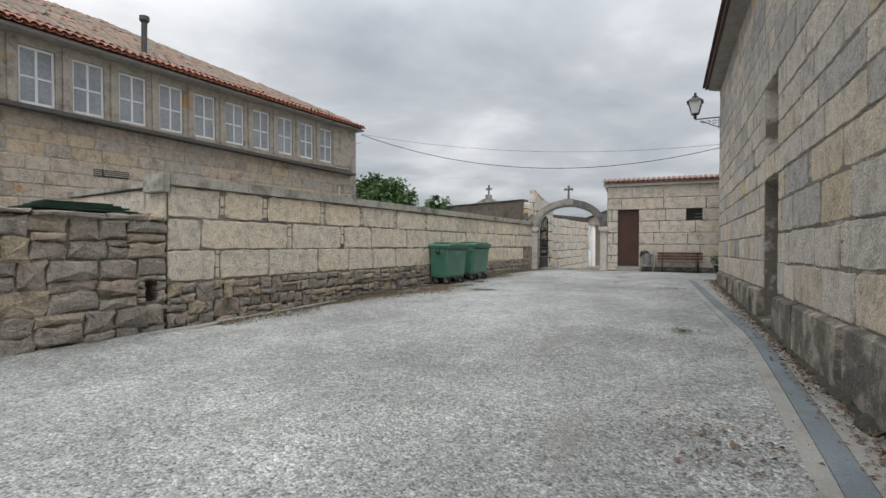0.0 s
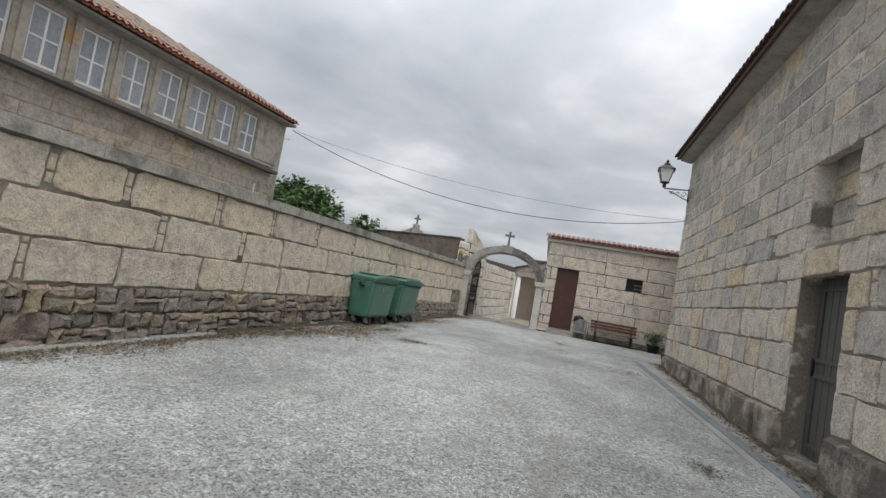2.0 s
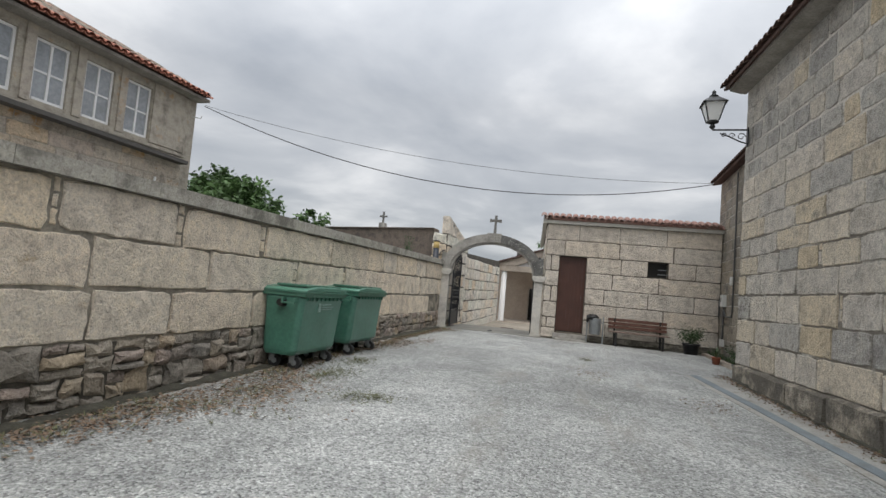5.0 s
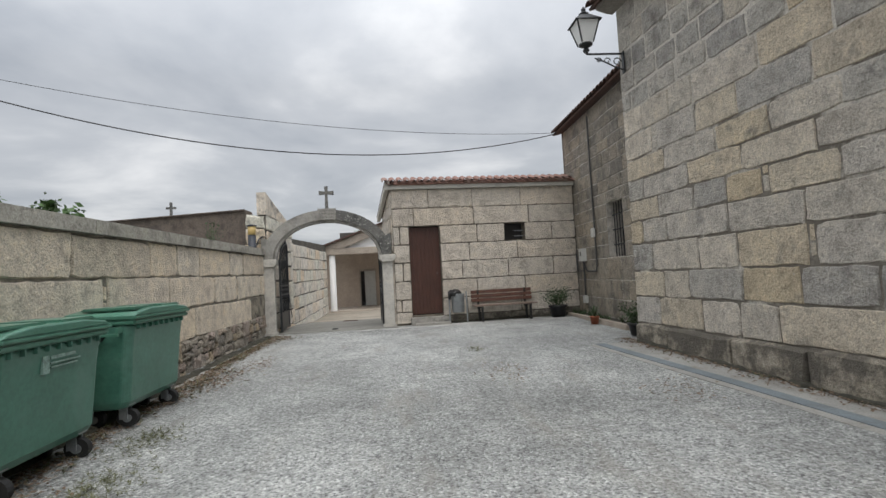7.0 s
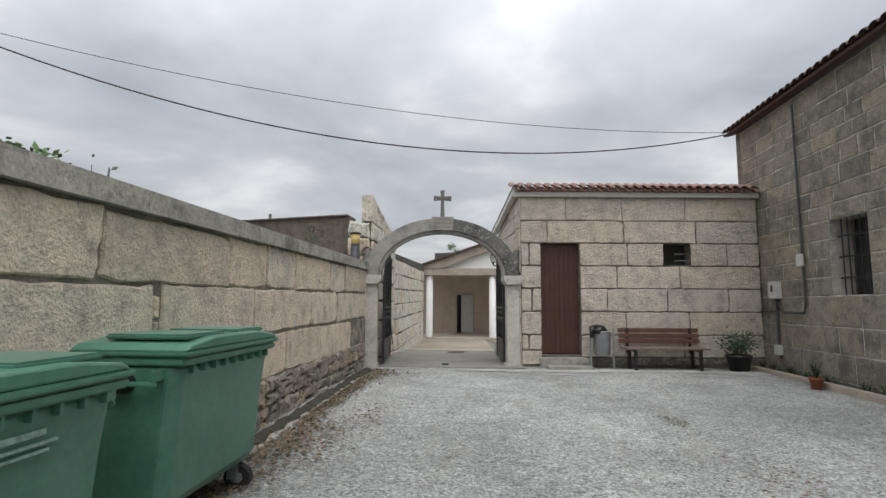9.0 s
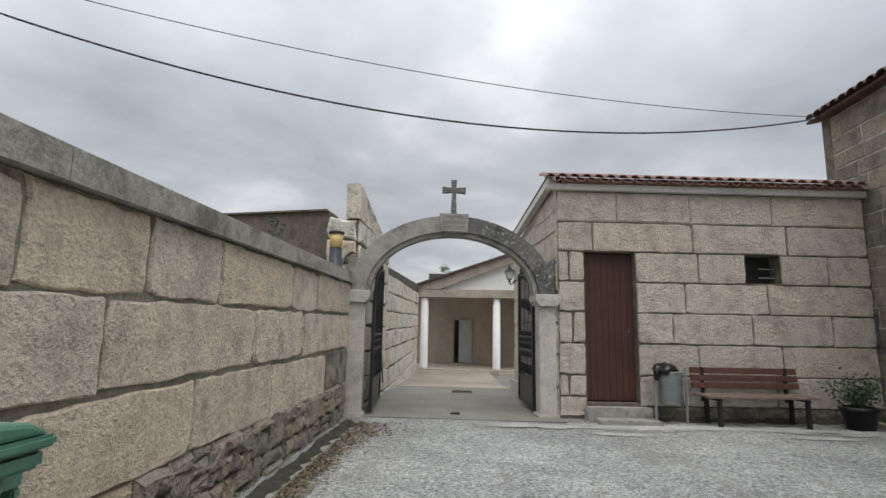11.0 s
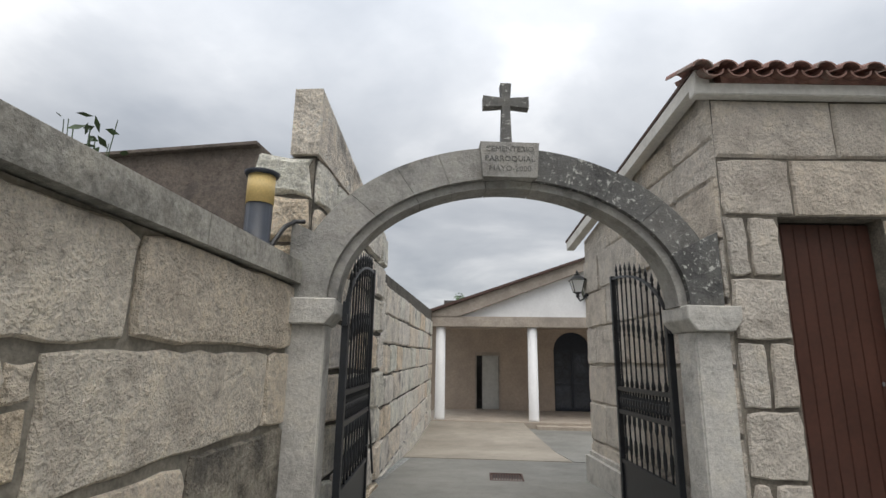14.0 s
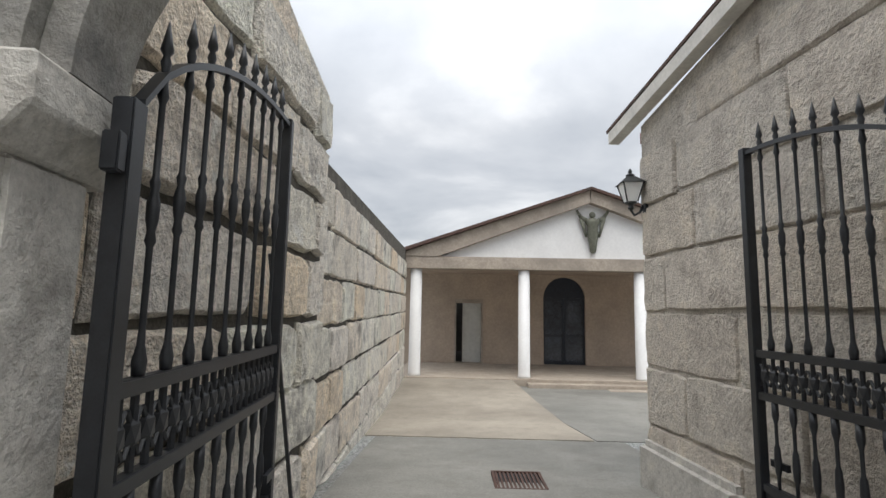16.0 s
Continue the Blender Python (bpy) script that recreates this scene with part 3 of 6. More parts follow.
def tile_mesh(r, length, drop, over=True, thick=0.015):
    bm = bmesh.new()
    roman_tile(bm, 0, 0, length, 0, drop, r, thick, over)
    me = bpy.data.meshes.new("roof_tile")
    bm.to_mesh(me)
    bm.free()
    return me


# ---- ground ----
bm = bmesh.new()
xs = [-900, -300, -90, -40] + [-20 + 1.0 * i for i in range(31)] + [30, 90, 300, 900]
ys = [-900, -300, -90, -40, -20] + [-10 + 0.75 * i for i in range(59)] + [45, 60, 120, 300, 900]
rngg = random.Random(5)
grid = [[bm.verts.new((x, y, ground_z(y) + (rngg.uniform(-0.012, 0.012) if -8 < x < 1 and 0 < y < 21 else 0))) for x in xs] for y in ys]
for r0, r1 in zip(grid, grid[1:]):
    for i in range(len(xs) - 1):
        bm.faces.new((r0[i], r0[i + 1], r1[i + 1], r1[i]))
tagged(part("ground", bm, GROUND, smooth=True), "pale grey gravel-textured concrete yard, dusty and worn", "ground", kind="structure")

# plan lines
CH_A, CH_B = (-0.14, 16.9), (1.40, -2.5)
WEST_A, WEST_B = (-7.36, 4.40), (-7.42, 21.45)


def church_x(y):
    return CH_A[0] + (CH_B[0] - CH_A[0]) * (CH_A[1] - y) / (CH_A[1] - CH_B[1])


def strip(name, rows, material, label, thick=0.03):
    """A paved strip; rows of (y, x0, x1, height above ground)."""
    bm = bmesh.new()
    top = [[bm.verts.new((x, y, ground_z(y) + h)) for x in (x0, x1)] for y, x0, x1, h in rows]
    low = [[bm.verts.new((x, y, ground_z(y) + h - thick - 0.02)) for x in (x0, x1)] for y, x0, x1, h in rows]
    for k in range(len(rows) - 1):
        for p in ((top[k][0], top[k][1], top[k + 1][1], top[k + 1][0]), (low[k][0], low[k + 1][0], low[k + 1][1], low[k][1]), (top[k][0], top[k + 1][0], low[k + 1][0], low[k][0]), (top[k][1], low[k][1], low[k + 1][1], top[k + 1][1])):
            bm.faces.new(p)
    for k in (0, -1):
        bm.faces.new((top[k][0], low[k][0], low[k][1], top[k][1]))
    bmesh.ops.recalc_face_normals(bm, faces=bm.faces[:])
    return tagged(part(name, bm, material), label, "pavement", kind="structure")


def chan_x(y):
    return float(np.interp(y, [-3, 3.0, 4.85, 7.4, 11.9, 14.0, 16.8], [0.56, 0.42, 0.35, 0.22, -0.37, -0.60, -0.95]))


yy = [-3 + 0.9 * i for i in range(22)] + [16.8]
strip("pavement_apron", [(y, chan_x(y) + 0.17, church_x(y) + 0.05, 0.012) for y in yy], APRON, "narrow weathered concrete apron beside the church wall")
strip("pavement_channel", [(y, chan_x(y), chan_x(y) + 0.16, 0.017) for y in yy], CHANNEL, "bluish grey concrete drainage channel strip")
strip("pavement_margin", [(y, chan_x(y) - 0.12, chan_x(y) - 0.004, 0.010) for y in yy], APRON, "worn concrete margin beside the drain strip")
strip("pavement_gutter", [(4.0 + 0.85 * i, -7.20, -7.04 + 0.02 * math.sin(1.7 * i), 0.012) for i in range(20)], APRON, "narrow cement gutter along the granite wall")
strip("pavement_passage", [(y, -7.3, -4.2, 0.008) for y in (21.3, 22.0, 23.0, 24.3, 25.6, 27.0)], PAVING, "smooth grey concrete floor of the cemetery passage")
strip("pavement_ramp", [(y, -7.6, -4.55 - 0.06 * (y - 27), h) for y, h in ((27.06, 0.012), (28.5, 0.02), (30.5, 0.06), (33.2, 0.16))], PAVING_WARM, "beige concrete slab leading to the chapel")
strip("pavement_court", [(y, -4.52 - 0.06 * (y - 27), 6.0, 0.010) for y in (27.06, 28.5, 30.5, 33.2)], PAVING, "grey concrete court before the chapel steps")

# ---- west wall: granite blocks on a rubble base, concrete coping ----
rng = random.Random(11)
west, wl_len = wall("wall_west", WEST_A, WEST_B, -0.3, 2.26, 0.34, MORTAR_WALL, "granite block boundary wall on rubble base with coping", z1_end=2.40)
slope_w = 0.0085
part("base_core", prism(bmesh.new(), [(0.0, -0.28), (wl_len, -0.28), (wl_len, 0.93), (0.0, 0.78)], -0.006, 0.1), MORTAR_DARK, west)
# ---- old rubble wall ----
old, old_len = wall("wall_old", (-7.33, -7.0), (-7.36, 4.38), -0.6, 1.70, 0.5, MORTAR, "old dark rubble stone wall with drain hole", holes=((11.08, 11.26, 0.54, 0.84),), face=0.02)
ret, ret_len = wall("wall_return", (-10.2, 4.45), (-7.40, 4.45), 0.0, 2.18, 0.3, MORTAR, "granite return of the boundary wall", z1_end=2.26)
# ---- church ----
CH_HOLES = ((7.82, 8.94, 0.30, 2.45), (7.86, 8.90, 2.79, 3.99))
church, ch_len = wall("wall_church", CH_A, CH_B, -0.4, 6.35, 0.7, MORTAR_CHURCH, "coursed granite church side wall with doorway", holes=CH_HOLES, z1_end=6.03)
church_end, _ = wall("wall_church_end", (1.5, 16.93), (-0.11, 16.93), -0.2, 6.35, 0.3, MORTAR_LIGHT, "granite end of the church nave wall")
wing, wing_len = wall("wall_wing", (0.73, 22.6), (0.66, 16.9), 0.0, 5.55, 0.5, MORTAR_LIGHT, "weathered granite wall of the church wing", holes=((2.72, 3.60, 1.90, 3.14),))
# ---- gate house ----
GF_A, GF_B, GS_A = (-4.24, 21.66), (0.70, 22.06), (-4.60, 25.05)
GH_HOLES = ((0.42, 1.22, 0.70, 2.99), (2.97, 3.53, 2.54, 2.99))
gate_front, gf_len = wall("wall_gatehouse", GF_A, GF_B, 0.2, 3.98, 0.3, MORTAR, "light granite block front of the small outbuilding", holes=GH_HOLES)
gate_side, gs_len = wall("wall_gatehouse_side", GS_A, GF_A, 0.1, 3.60, 0.3, GRANITE_GATE, "light granite block side of the small outbuilding", z1_end=4.15)
gate_back, _ = wall("wall_gatehouse_back", (0.7, 25.35), (-4.56, 25.05), 0.0, 3.45, 0.25, MORTAR, "plain back of the small outbuilding")
# ---- passage wall ----
PA, PB, PC = (-7.34, 21.40), (-7.33, 24.15), (-7.62, 33.3)
pass_near, pn_len = wall("wall_passage_near", PA, PB, -0.1, 3.82, 0.17, MORTAR_DARK, "tall rough granite wall stub by the gate", z1_end=3.36)
wall("wall_passage_backing", (PA[0] - 0.18, PA[1] + 0.01), (PB[0] - 0.18, PB[1]), -0.1, 3.40, 0.3, MORTAR, "thicker lower part of the granite stub", z1_end=3.30)
pass_far, pf_len = wall("wall_passage_far", (PB[0] - 0.08, PB[1]), PC, -0.3, 3.06, 0.45, MORTAR_DARK, "long rough granite block wall of the passage", z1_end=3.42)
niche, _ = wall("wall_niches", (-12.2, 21.66), (-7.84, 21.52), 0.0, 3.38, 0.5, CEMENT_DARK, "dark weathered cement wall of the burial niches", z1_end=3.56)
# ---- school ----
SCH_X, SCH_Y0, SCH_Y1 = -14.9, -8.0, 18.07
TILT = Matrix.Translation((0, 16.4, 5.0)) @ Matrix.Rotation(radians(1.15), 4, "X") @ Matrix.Translation((0, -16.4, -5.0))
WIN_Y = [16.03 - 1.163 * i for i in range(20)]
sch_holes = tuple((y - SCH_Y0, y - SCH_Y0 + 0.78, 5.0, 6.40) for y in sorted(WIN_Y) if y - SCH_Y0 > 0.2)
school, sch_len = wall("wall_school", (SCH_X, SCH_Y0), (SCH_X, SCH_Y1), -0.5, 6.64, 0.4, PLASTER_SCHOOL, "old rendered upper storey over weathered granite", holes=sch_holes)
school_end, _ = wall("wall_school_end", (SCH_X - 0.02, SCH_Y1 - 0.02), (-25.5, SCH_Y1 - 0.02), -0.5, 6.64, -0.4, PLASTER_SCHOOL, "rendered end of the school building")
school_back, _ = wall("wall_school_back", (-25.5, SCH_Y1 - 0.02), (-25.5, SCH_Y0), -0.5, 6.64, -0.4, PLASTER_SCHOOL, "plain back of the school building")
for o in (school, school_end, school_back):
    o.matrix_basis = TILT @ o.matrix_basis


def hip_roof(name, x0, x1, y0, y1, z, ridge_x, ridge_y0, ridge_y1, ridge_z, material, label):
    bm = bmesh.new()
    c = [bm.verts.new(p) for p in ((x0, y0, z), (x1, y0, z), (x1, y1, z), (x0, y1, z), (ridge_x, ridge_y0, ridge_z), (ridge_x, ridge_y1, ridge_z))]
    for f in ((1, 2, 5, 4), (2, 3, 5), (3, 0, 4, 5), (0, 1, 4), (3, 2, 1, 0)):
        bm.faces.new([c[i] for i in f])
    return tagged(part(name, bm, material), label, "roof", kind="structure")


SR_Z, SR_TOP, SR_X = 6.75, 9.6, -20.1
# Dark body colour puts shade into the gaps between the tile columns.
hip_roof("roof_school", -26.0, -14.45, -8.5, 18.42, SR_Z, SR_X, -3.0, 10.5, SR_TOP, TILE_DARK, "old hipped clay tile roof with red eave tiles").matrix_basis = TILT


def run_u(bm, outline, u0, u1):
    """Extrudes an outline in local y, z along local x."""
    f = [bm.verts.new((u0, y, z)) for y, z in outline]
    g = [bm.verts.new((u1, y, z)) for y, z in outline]
    k = len(outline)
    bm.faces.new(f)
    bm.faces.new(g[::-1])
    for i in range(k):
        bm.faces.new((f[i], f[(i + 1) % k], g[(i + 1) % k], g[i]))
    bmesh.ops.recalc_face_normals(bm, faces=bm.faces[:])
    return bm


# ---- school: eaves, tiles, windows, pipe ----
school_m = school.matrix_basis.copy()
bm = boxed((0, sch_len + 0.05, -0.055, 0.0, 4.80, 4.90), bevel=0.01)
part("sill_course", bm, PLASTER_SCHOOL, school)
bm = boxed((0, sch_len + 0.42, -0.43, 0.1, 6.62, 6.70))
part("eave_soffit", bm, SOFFIT, school)
for y in WIN_Y:
    u = y - SCH_Y0
    if u > 0.6:
        part("pilaster", boxed((u - 0.24, u - 0.03, -0.045, 0.0, 4.93, 6.615), bevel=0.008), PLASTER_SCHOOL, school)
part("pilaster", boxed((16.03 - SCH_Y0 + 0.81, sch_len, -0.045, 0.0, 4.93, 6.615), bevel=0.008), PLASTER_SCHOOL, school)

win = thing("window", school_m @ pose(WIN_Y[0] - SCH_Y0, 0.06, 5.0), "white four-pane wooden window in rendered wall", "window", "school windows", "structure")
for name, b in (("frame_side", (0, 0.06, 0, 0.06, 0, 1.40)), ("frame_side", (0.72, 0.78, 0, 0.06, 0, 1.40)), ("frame_top", (0.06, 0.72, 0, 0.06, 1.34, 1.40)), ("frame_bottom", (0.06, 0.72, -0.02, 0.06, 0, 0.07)), ("mullion", (0.36, 0.42, 0.005, 0.05, 0.07, 1.34)), ("glazing_bar", (0.06, 0.36, 0.012, 0.05, 0.65, 0.70)), ("glazing_bar", (0.42, 0.72, 0.012, 0.05, 0.65, 0.70))):
    part(name, boxed(b, bevel=0.006), WHITE, win)
for x0, x1 in ((0.06, 0.36), (0.42, 0.72)):
    for z0, z1 in ((0.07, 0.65), (0.70, 1.34)):
        part("pane", boxed((x0, x1, 0.03, 0.036, z0, z1)), GLASS_DARK, win)
part("blind", boxed((0.06, 0.72, 0.12, 0.125, 0.5, 1.34)), SOFFIT, win)
for y in WIN_Y[1:13]:
    copy_thing(win, school_m @ pose(y - SCH_Y0, 0.06, 5.0))
# Floor and partition are added, unseen, to close off sky behind the windows.
tagged(part("floor_school", boxed((-25.0, -14.55, -7.9, 18.0, 4.6, 4.7)), DARK_ROOM), "upper floor added inside the school, room shade in its colour", "floor", kind="structure")
tagged(part("wall_school_inner", boxed((-18.5, -18.4, -7.9, 18.0, 4.75, 6.4)), DARK_ROOM), "partition added to close off the school inside, room shade in its colour", "wall", kind="structure")

pipe = thing("stove_pipe", pose(-15.05, 8.66, 6.62), "weathered metal stove pipe on the tiled roof", "chimney")
part("flue", tube(bmesh.new(), (0, 0, 0), (0, 0, 1.33), 0.08, sides=12), PIPE, pipe)
part("cowl", lathe(bmesh.new(), [(0.085, 1.31), (0.135, 1.35), (0.135, 1.48), (0.06, 1.50)], 12), PIPE, pipe)
vent = thing("wall_vent", school_m @ pose(7.18 - SCH_Y0, -0.01, 3.40), "dark slatted vent in the granite wall", "vent")
part("vent_shade_sheet", boxed((0, 0.93, 0.0, 0.02, 0, 0.22)), DARK, vent)
for i in range(4):
    part("slat", boxed((0, 0.93, -0.02, 0.01, 0.02 + 0.05 * i, 0.045 + 0.05 * i)), PIPE, vent)

# ---- west wall coping ----
bm = bmesh.new()
for i in range(12):
    u0, u1 = wl_len * i / 12, wl_len * (i + 1) / 12 - 0.006
    z0, z1 = 2.262 + slope_w * u0, 2.262 + slope_w * u1
    part("coping_slab", prism(bmesh.new(), [(u0, z0), (u1, z1), (u1, z1 + 0.155), (u0, z0 + 0.155)], -0.075, 0.40), COPING, west)
part("coping_end", boxed((-0.12, 0.0 - 0.003, -0.08, 0.42, 2.14, 2.42), bevel=0.015), COPING, west)
part("end_stone", boxed((-0.05, -0.002, 0.0, 0.34, 1.72, 2.135), bevel=0.015), GRANITE_WALL, west)
part("coping_slab", prism(bmesh.new(), [(0, 2.182), (ret_len - 0.1, 2.262), (ret_len - 0.1, 2.34), (0, 2.27)], -0.06, 0.34), COPING, ret)

# ---- church: eaves, door, blind window ----
bm = run_u(bmesh.new(), [(0.0, 6.10), (-0.10, 6.11), (-0.30, 6.16), (-0.32, 6.22), (0.0, 6.42)], -0.12, ch_len)
EAVE_FALL = Matrix.Rotation(math.atan2(0.3, ch_len), 4, "Y")
part("eave_cornice", bm, SOFFIT, church).matrix_basis = Matrix.Translation((0, 0, 6.1)) @ EAVE_FALL @ Matrix.Translation((0, 0, -6.1))
roof_ch = part("roof_church", run_u(bmesh.new(), [(-0.40, 6.23), (0.7, 6.70), (5.5, 8.6), (5.5, 8.4), (0.7, 6.6), (-0.38, 6.19)], -0.2, ch_len), TILE_DARK)
roof_ch.matrix_basis = church.matrix_basis @ Matrix.Translation((0, 0, 6.1)) @ EAVE_FALL @ Matrix.Translation((0, 0, -6.1))
tagged(roof_ch, "dark clay tile roof over the church nave", "roof", kind="structure")
part("church_gable", boxed((0.3, 5.5, 0.0, 0.25, 0.0, 6.4)), MORTAR_LIGHT, church).matrix_basis = pose(0.28, 0.42, 0, 0, 0, 90)
door_m = church.matrix_basis @ pose(7.82, 0.22, 0.30)
cd = thing("door_church", door_m, "weathered dark wooden side door with iron lock", "door", kind="structure")
for i in range(7):
    part("plank", boxed((0.002 + i * 0.16, 0.16 + i * 0.16, 0, 0.05, 0.0, 2.14), bevel=0.006), DOOR_OLD, cd)
for z0, z1 in ((0.12, 0.98), (1.12, 2.02)):
    part("panel_moulding", boxed((0.12, 1.0, -0.022, 0.0, z0, z0 + 0.05), (0.12, 1.0, -0.022, 0.0, z1 - 0.05, z1), (0.12, 0.17, -0.022, 0.0, z0 + 0.051, z1 - 0.051), (0.95, 1.0, -0.022, 0.0, z0 + 0.051, z1 - 0.051), bevel=0.006), DOOR_OLD, cd)
part("latch", boxed((0.05, 0.09, -0.03, 0.0, 0.95, 1.15), bevel=0.004), IRON, cd)
blind = thing("blind_window", church.matrix_basis @ pose(7.86, 0.22, 2.79), "walled-up window recess of granite blocks", "window", kind="structure")
for i in range(4):
    part("stone", boxed((0.004, 1.036, 0, 0.2, i * 0.30 + 0.004, (i + 1) * 0.30 - 0.004), bevel=0.012), GRANITE_CHURCH, blind)
part("threshold", boxed((7.825, 8.935, -0.10, 0.4, 0.10, 0.315), bevel=0.015), GRANITE_PLINTH, church)

# ---- wing: eaves, barred window ----
roof_wing = part("roof_wing", run_u(bmesh.new(), [(-0.22, 5.60), (0.7, 6.02), (4.0, 7.4), (4.0, 7.2), (0.7, 5.95), (0.0, 5.60), (-0.20, 5.56)], -0.3, 4.9), TILE_DARK)
roof_wing.matrix_basis = wing.matrix_basis
tagged(roof_wing, "dark clay tile roof over the church wing", "roof", kind="structure")
part("wing_gable", boxed((0.05, 4.0, 0.05, 0.3, 0.0, 5.9)), MORTAR, wing).matrix_basis = pose(0.0, 0.0, 0, 0, 0, 90)
ww = thing("window_wing", wing.matrix_basis @ pose(2.72, 0.14, 1.90), "dark church window behind iron bars", "window", kind="structure")
part("pane", boxed((0, 0.88, 0.22, 0.24, 0, 1.24)), SCREEN, ww)
for i in range(6):
    part("bar", tube(bmesh.new(), (0.09 + 0.14 * i, 0, 0), (0.09 + 0.14 * i, 0, 1.24), 0.011, sides=6), IRON, ww)
for z in (0.28, 0.62, 0.96):
    part("cross_bar", boxed((0, 0.88, -0.012, 0.004, z - 0.015, z + 0.015)), IRON, ww)

# ---- outbuilding roof, door, window ----
GHM = gate_front.matrix_basis.copy()
part("fascia", boxed((-0.16, gf_len + 0.1, -0.10, 0.0, 3.955, 4.055), bevel=0.008), FASCIA, gate_front)
gh_roof = part("roof_gatehouse", run_u(bmesh.new(), [(-0.09, 4.12), (0.22, 4.24), (3.75, 3.66), (3.75, 3.55), (0.22, 4.0), (-0.09, 4.06)], 0.06, gf_len + 0.05), TILE_GATE)
gh_roof.matrix_basis = GHM
tagged(gh_roof, "single-pitch red clay tile roof of the outbuilding", "roof", kind="structure")
me_over, me_under = tile_mesh(0.085, 0.46, 0.15), tile_mesh(0.085, 0.46, 0.15, over=False)
for me in (me_over, me_under):
    me.materials.append(TILE_GATE)
for i in range(27):
    u = -0.14 + i * 0.19
    for me, du, z in ((me_over, 0.0, 4.12), (me_under, 0.095, 4.12)):
        t = new("roof_tile", me)
        t.parent, t.location = gh_roof, (u + du, -0.22 if me is me_over else -0.19, z)
part("rake_board", prism(bmesh.new(), [(-0.42, 3.56), (gs_len + 0.08, 4.06), (gs_len + 0.08, 4.17), (-0.42, 3.68)], -0.14, -0.03), FASCIA, gate_side)
part("rake_tile", prism(bmesh.new(), [(-0.46, 3.685), (gs_len + 0.02, 4.175), (gs_len + 0.02, 4.205), (-0.46, 3.715)], -0.145, 0.06), TILE_DARK, gate_side)
gd = thing("door_outbuilding", GHM @ pose(0.42, 0.13, 0.70), "brown painted plank door, closed", "door", kind="structure")
for i in range(8):
    part("plank", boxed((0.002 + i * 0.0995, 0.0995 + i * 0.0995, 0, 0.04, 0.02, 2.27), bevel=0.004), DOOR_BROWN, gd)
part("keyhole_plate", boxed((0.70, 0.72, -0.008, 0.0, 1.05, 1.08), bevel=0.003), STEEL, gd)
part("gap_shadow", boxed((0.0, 0.8, 0.05, 0.055, 0.0, 2.29)), DARK, gd)
gw = thing("window_outbuilding", GHM @ pose(2.97, 0.16, 2.54), "small dark barred window opening", "window", kind="structure")
part("pane", boxed((0, 0.56, 0.1, 0.11, 0, 0.45)), SCREEN, gw)
for z in (0.1, 0.24):
    part("bar", boxed((0.3, 0.56, -0.02, -0.005, z, z + 0.02)), STEEL, gw)
step = thing("door_step", GHM @ pose(0.34, -0.02, 0.44), "worn granite doorstep in two slabs", "step")
part("slab", boxed((0.02, 0.98, -0.20, 0.0, 0.0, 0.22), bevel=0.02), ARCH_STONE, step)
part("slab", boxed((0.10, 0.98, -0.52, -0.21, -0.02, 0.09), bevel=0.015), ARCH_STONE, step)

# ---- arch ----
ARM, ar_len = wall_pose((-7.50, 21.27), (-4.20, 21.655))
AC, SPRING = ar_len / 2, 2.30
arch = thing("cemetery_arch", ARM, "granite arched gateway with keystone plaque and cross", "gateway", kind="structure")
for u0, u1 in ((0.07, 0.345), (2.99, 3.25)):
    p = part("pillar", boxed((u0, u1, 0, 0.26, 0.52, 2.12), bevel=0.012), PILLAR_STONE, arch)
    part("pillar_base", boxed((u0 - 0.03, u1 + 0.03, -0.03, 0.32, 0.36, 0.525), bevel=0.015), PILLAR_STONE, arch)
    bm = prism(bmesh.new(), [(u0 - 0.005, 2.118), (u1 + 0.005, 2.118), (u1 + 0.07, 2.20), (u1 + 0.07, SPRING), (u0 - 0.07, SPRING), (u0 - 0.07, 2.20)], -0.06, 0.35)
    bmesh.ops.bevel(bm, geom=bm.edges[:], offset=0.008, segments=1, affect="EDGES")
    part("capital", bm, PILLAR_STONE, arch)


def ell(a, b, t):
    return AC - a * math.cos(t), SPRING + b * math.sin(t)


def outer(t):
    u, z = ell(1.58, 1.19, t)
    if t < 0.42:
        return 0.06, SPRING + 0.002 + 0.56 * t / 0.42
    if t > math.pi - 0.42:
        return 3.23, SPRING + 0.002 + 0.56 * (math.pi - t) / 0.42
    return u, z


cuts = [0.0, 0.42, 0.72, 1.0, 1.22, 1.432, math.pi - 1.432, math.pi - 1.22, math.pi - 1.0, math.pi - 0.72, math.pi - 0.42, math.pi]
for k, (t0, t1) in enumerate(zip(cuts, cuts[1:])):
    if k == 5:
        continue
    ts = [t0 + 0.0012 + (t1 - t0 - 0.0024) * i / 6 for i in range(7)]
    for name, fo, fi, y0, y1 in (("voussoir", outer, lambda t: ell(1.32, 0.94, t), 0.0, 0.28), ("arch_moulding", lambda t: ell(1.317, 0.937, t), lambda t: ell(1.25, 0.878, t), 0.045, 0.26)):
        o = prism(bmesh.new(), [fo(t) for t in ts] + [fi(t) for t in reversed(ts)], y0, y1)
        part(name, o, (ARCH_DARK if k in (6, 7, 8, 9, 10) else ARCH_STONE) if name == "voussoir" else ARCH_STONE, arch)
part("keystone", prism(bmesh.new(), [(AC - 0.205, 3.235), (AC + 0.205, 3.235), (AC + 0.225, 3.515), (AC - 0.225, 3.515)], -0.05, 0.31), ARCH_STONE, arch, "keystone plaque with carved lettering")
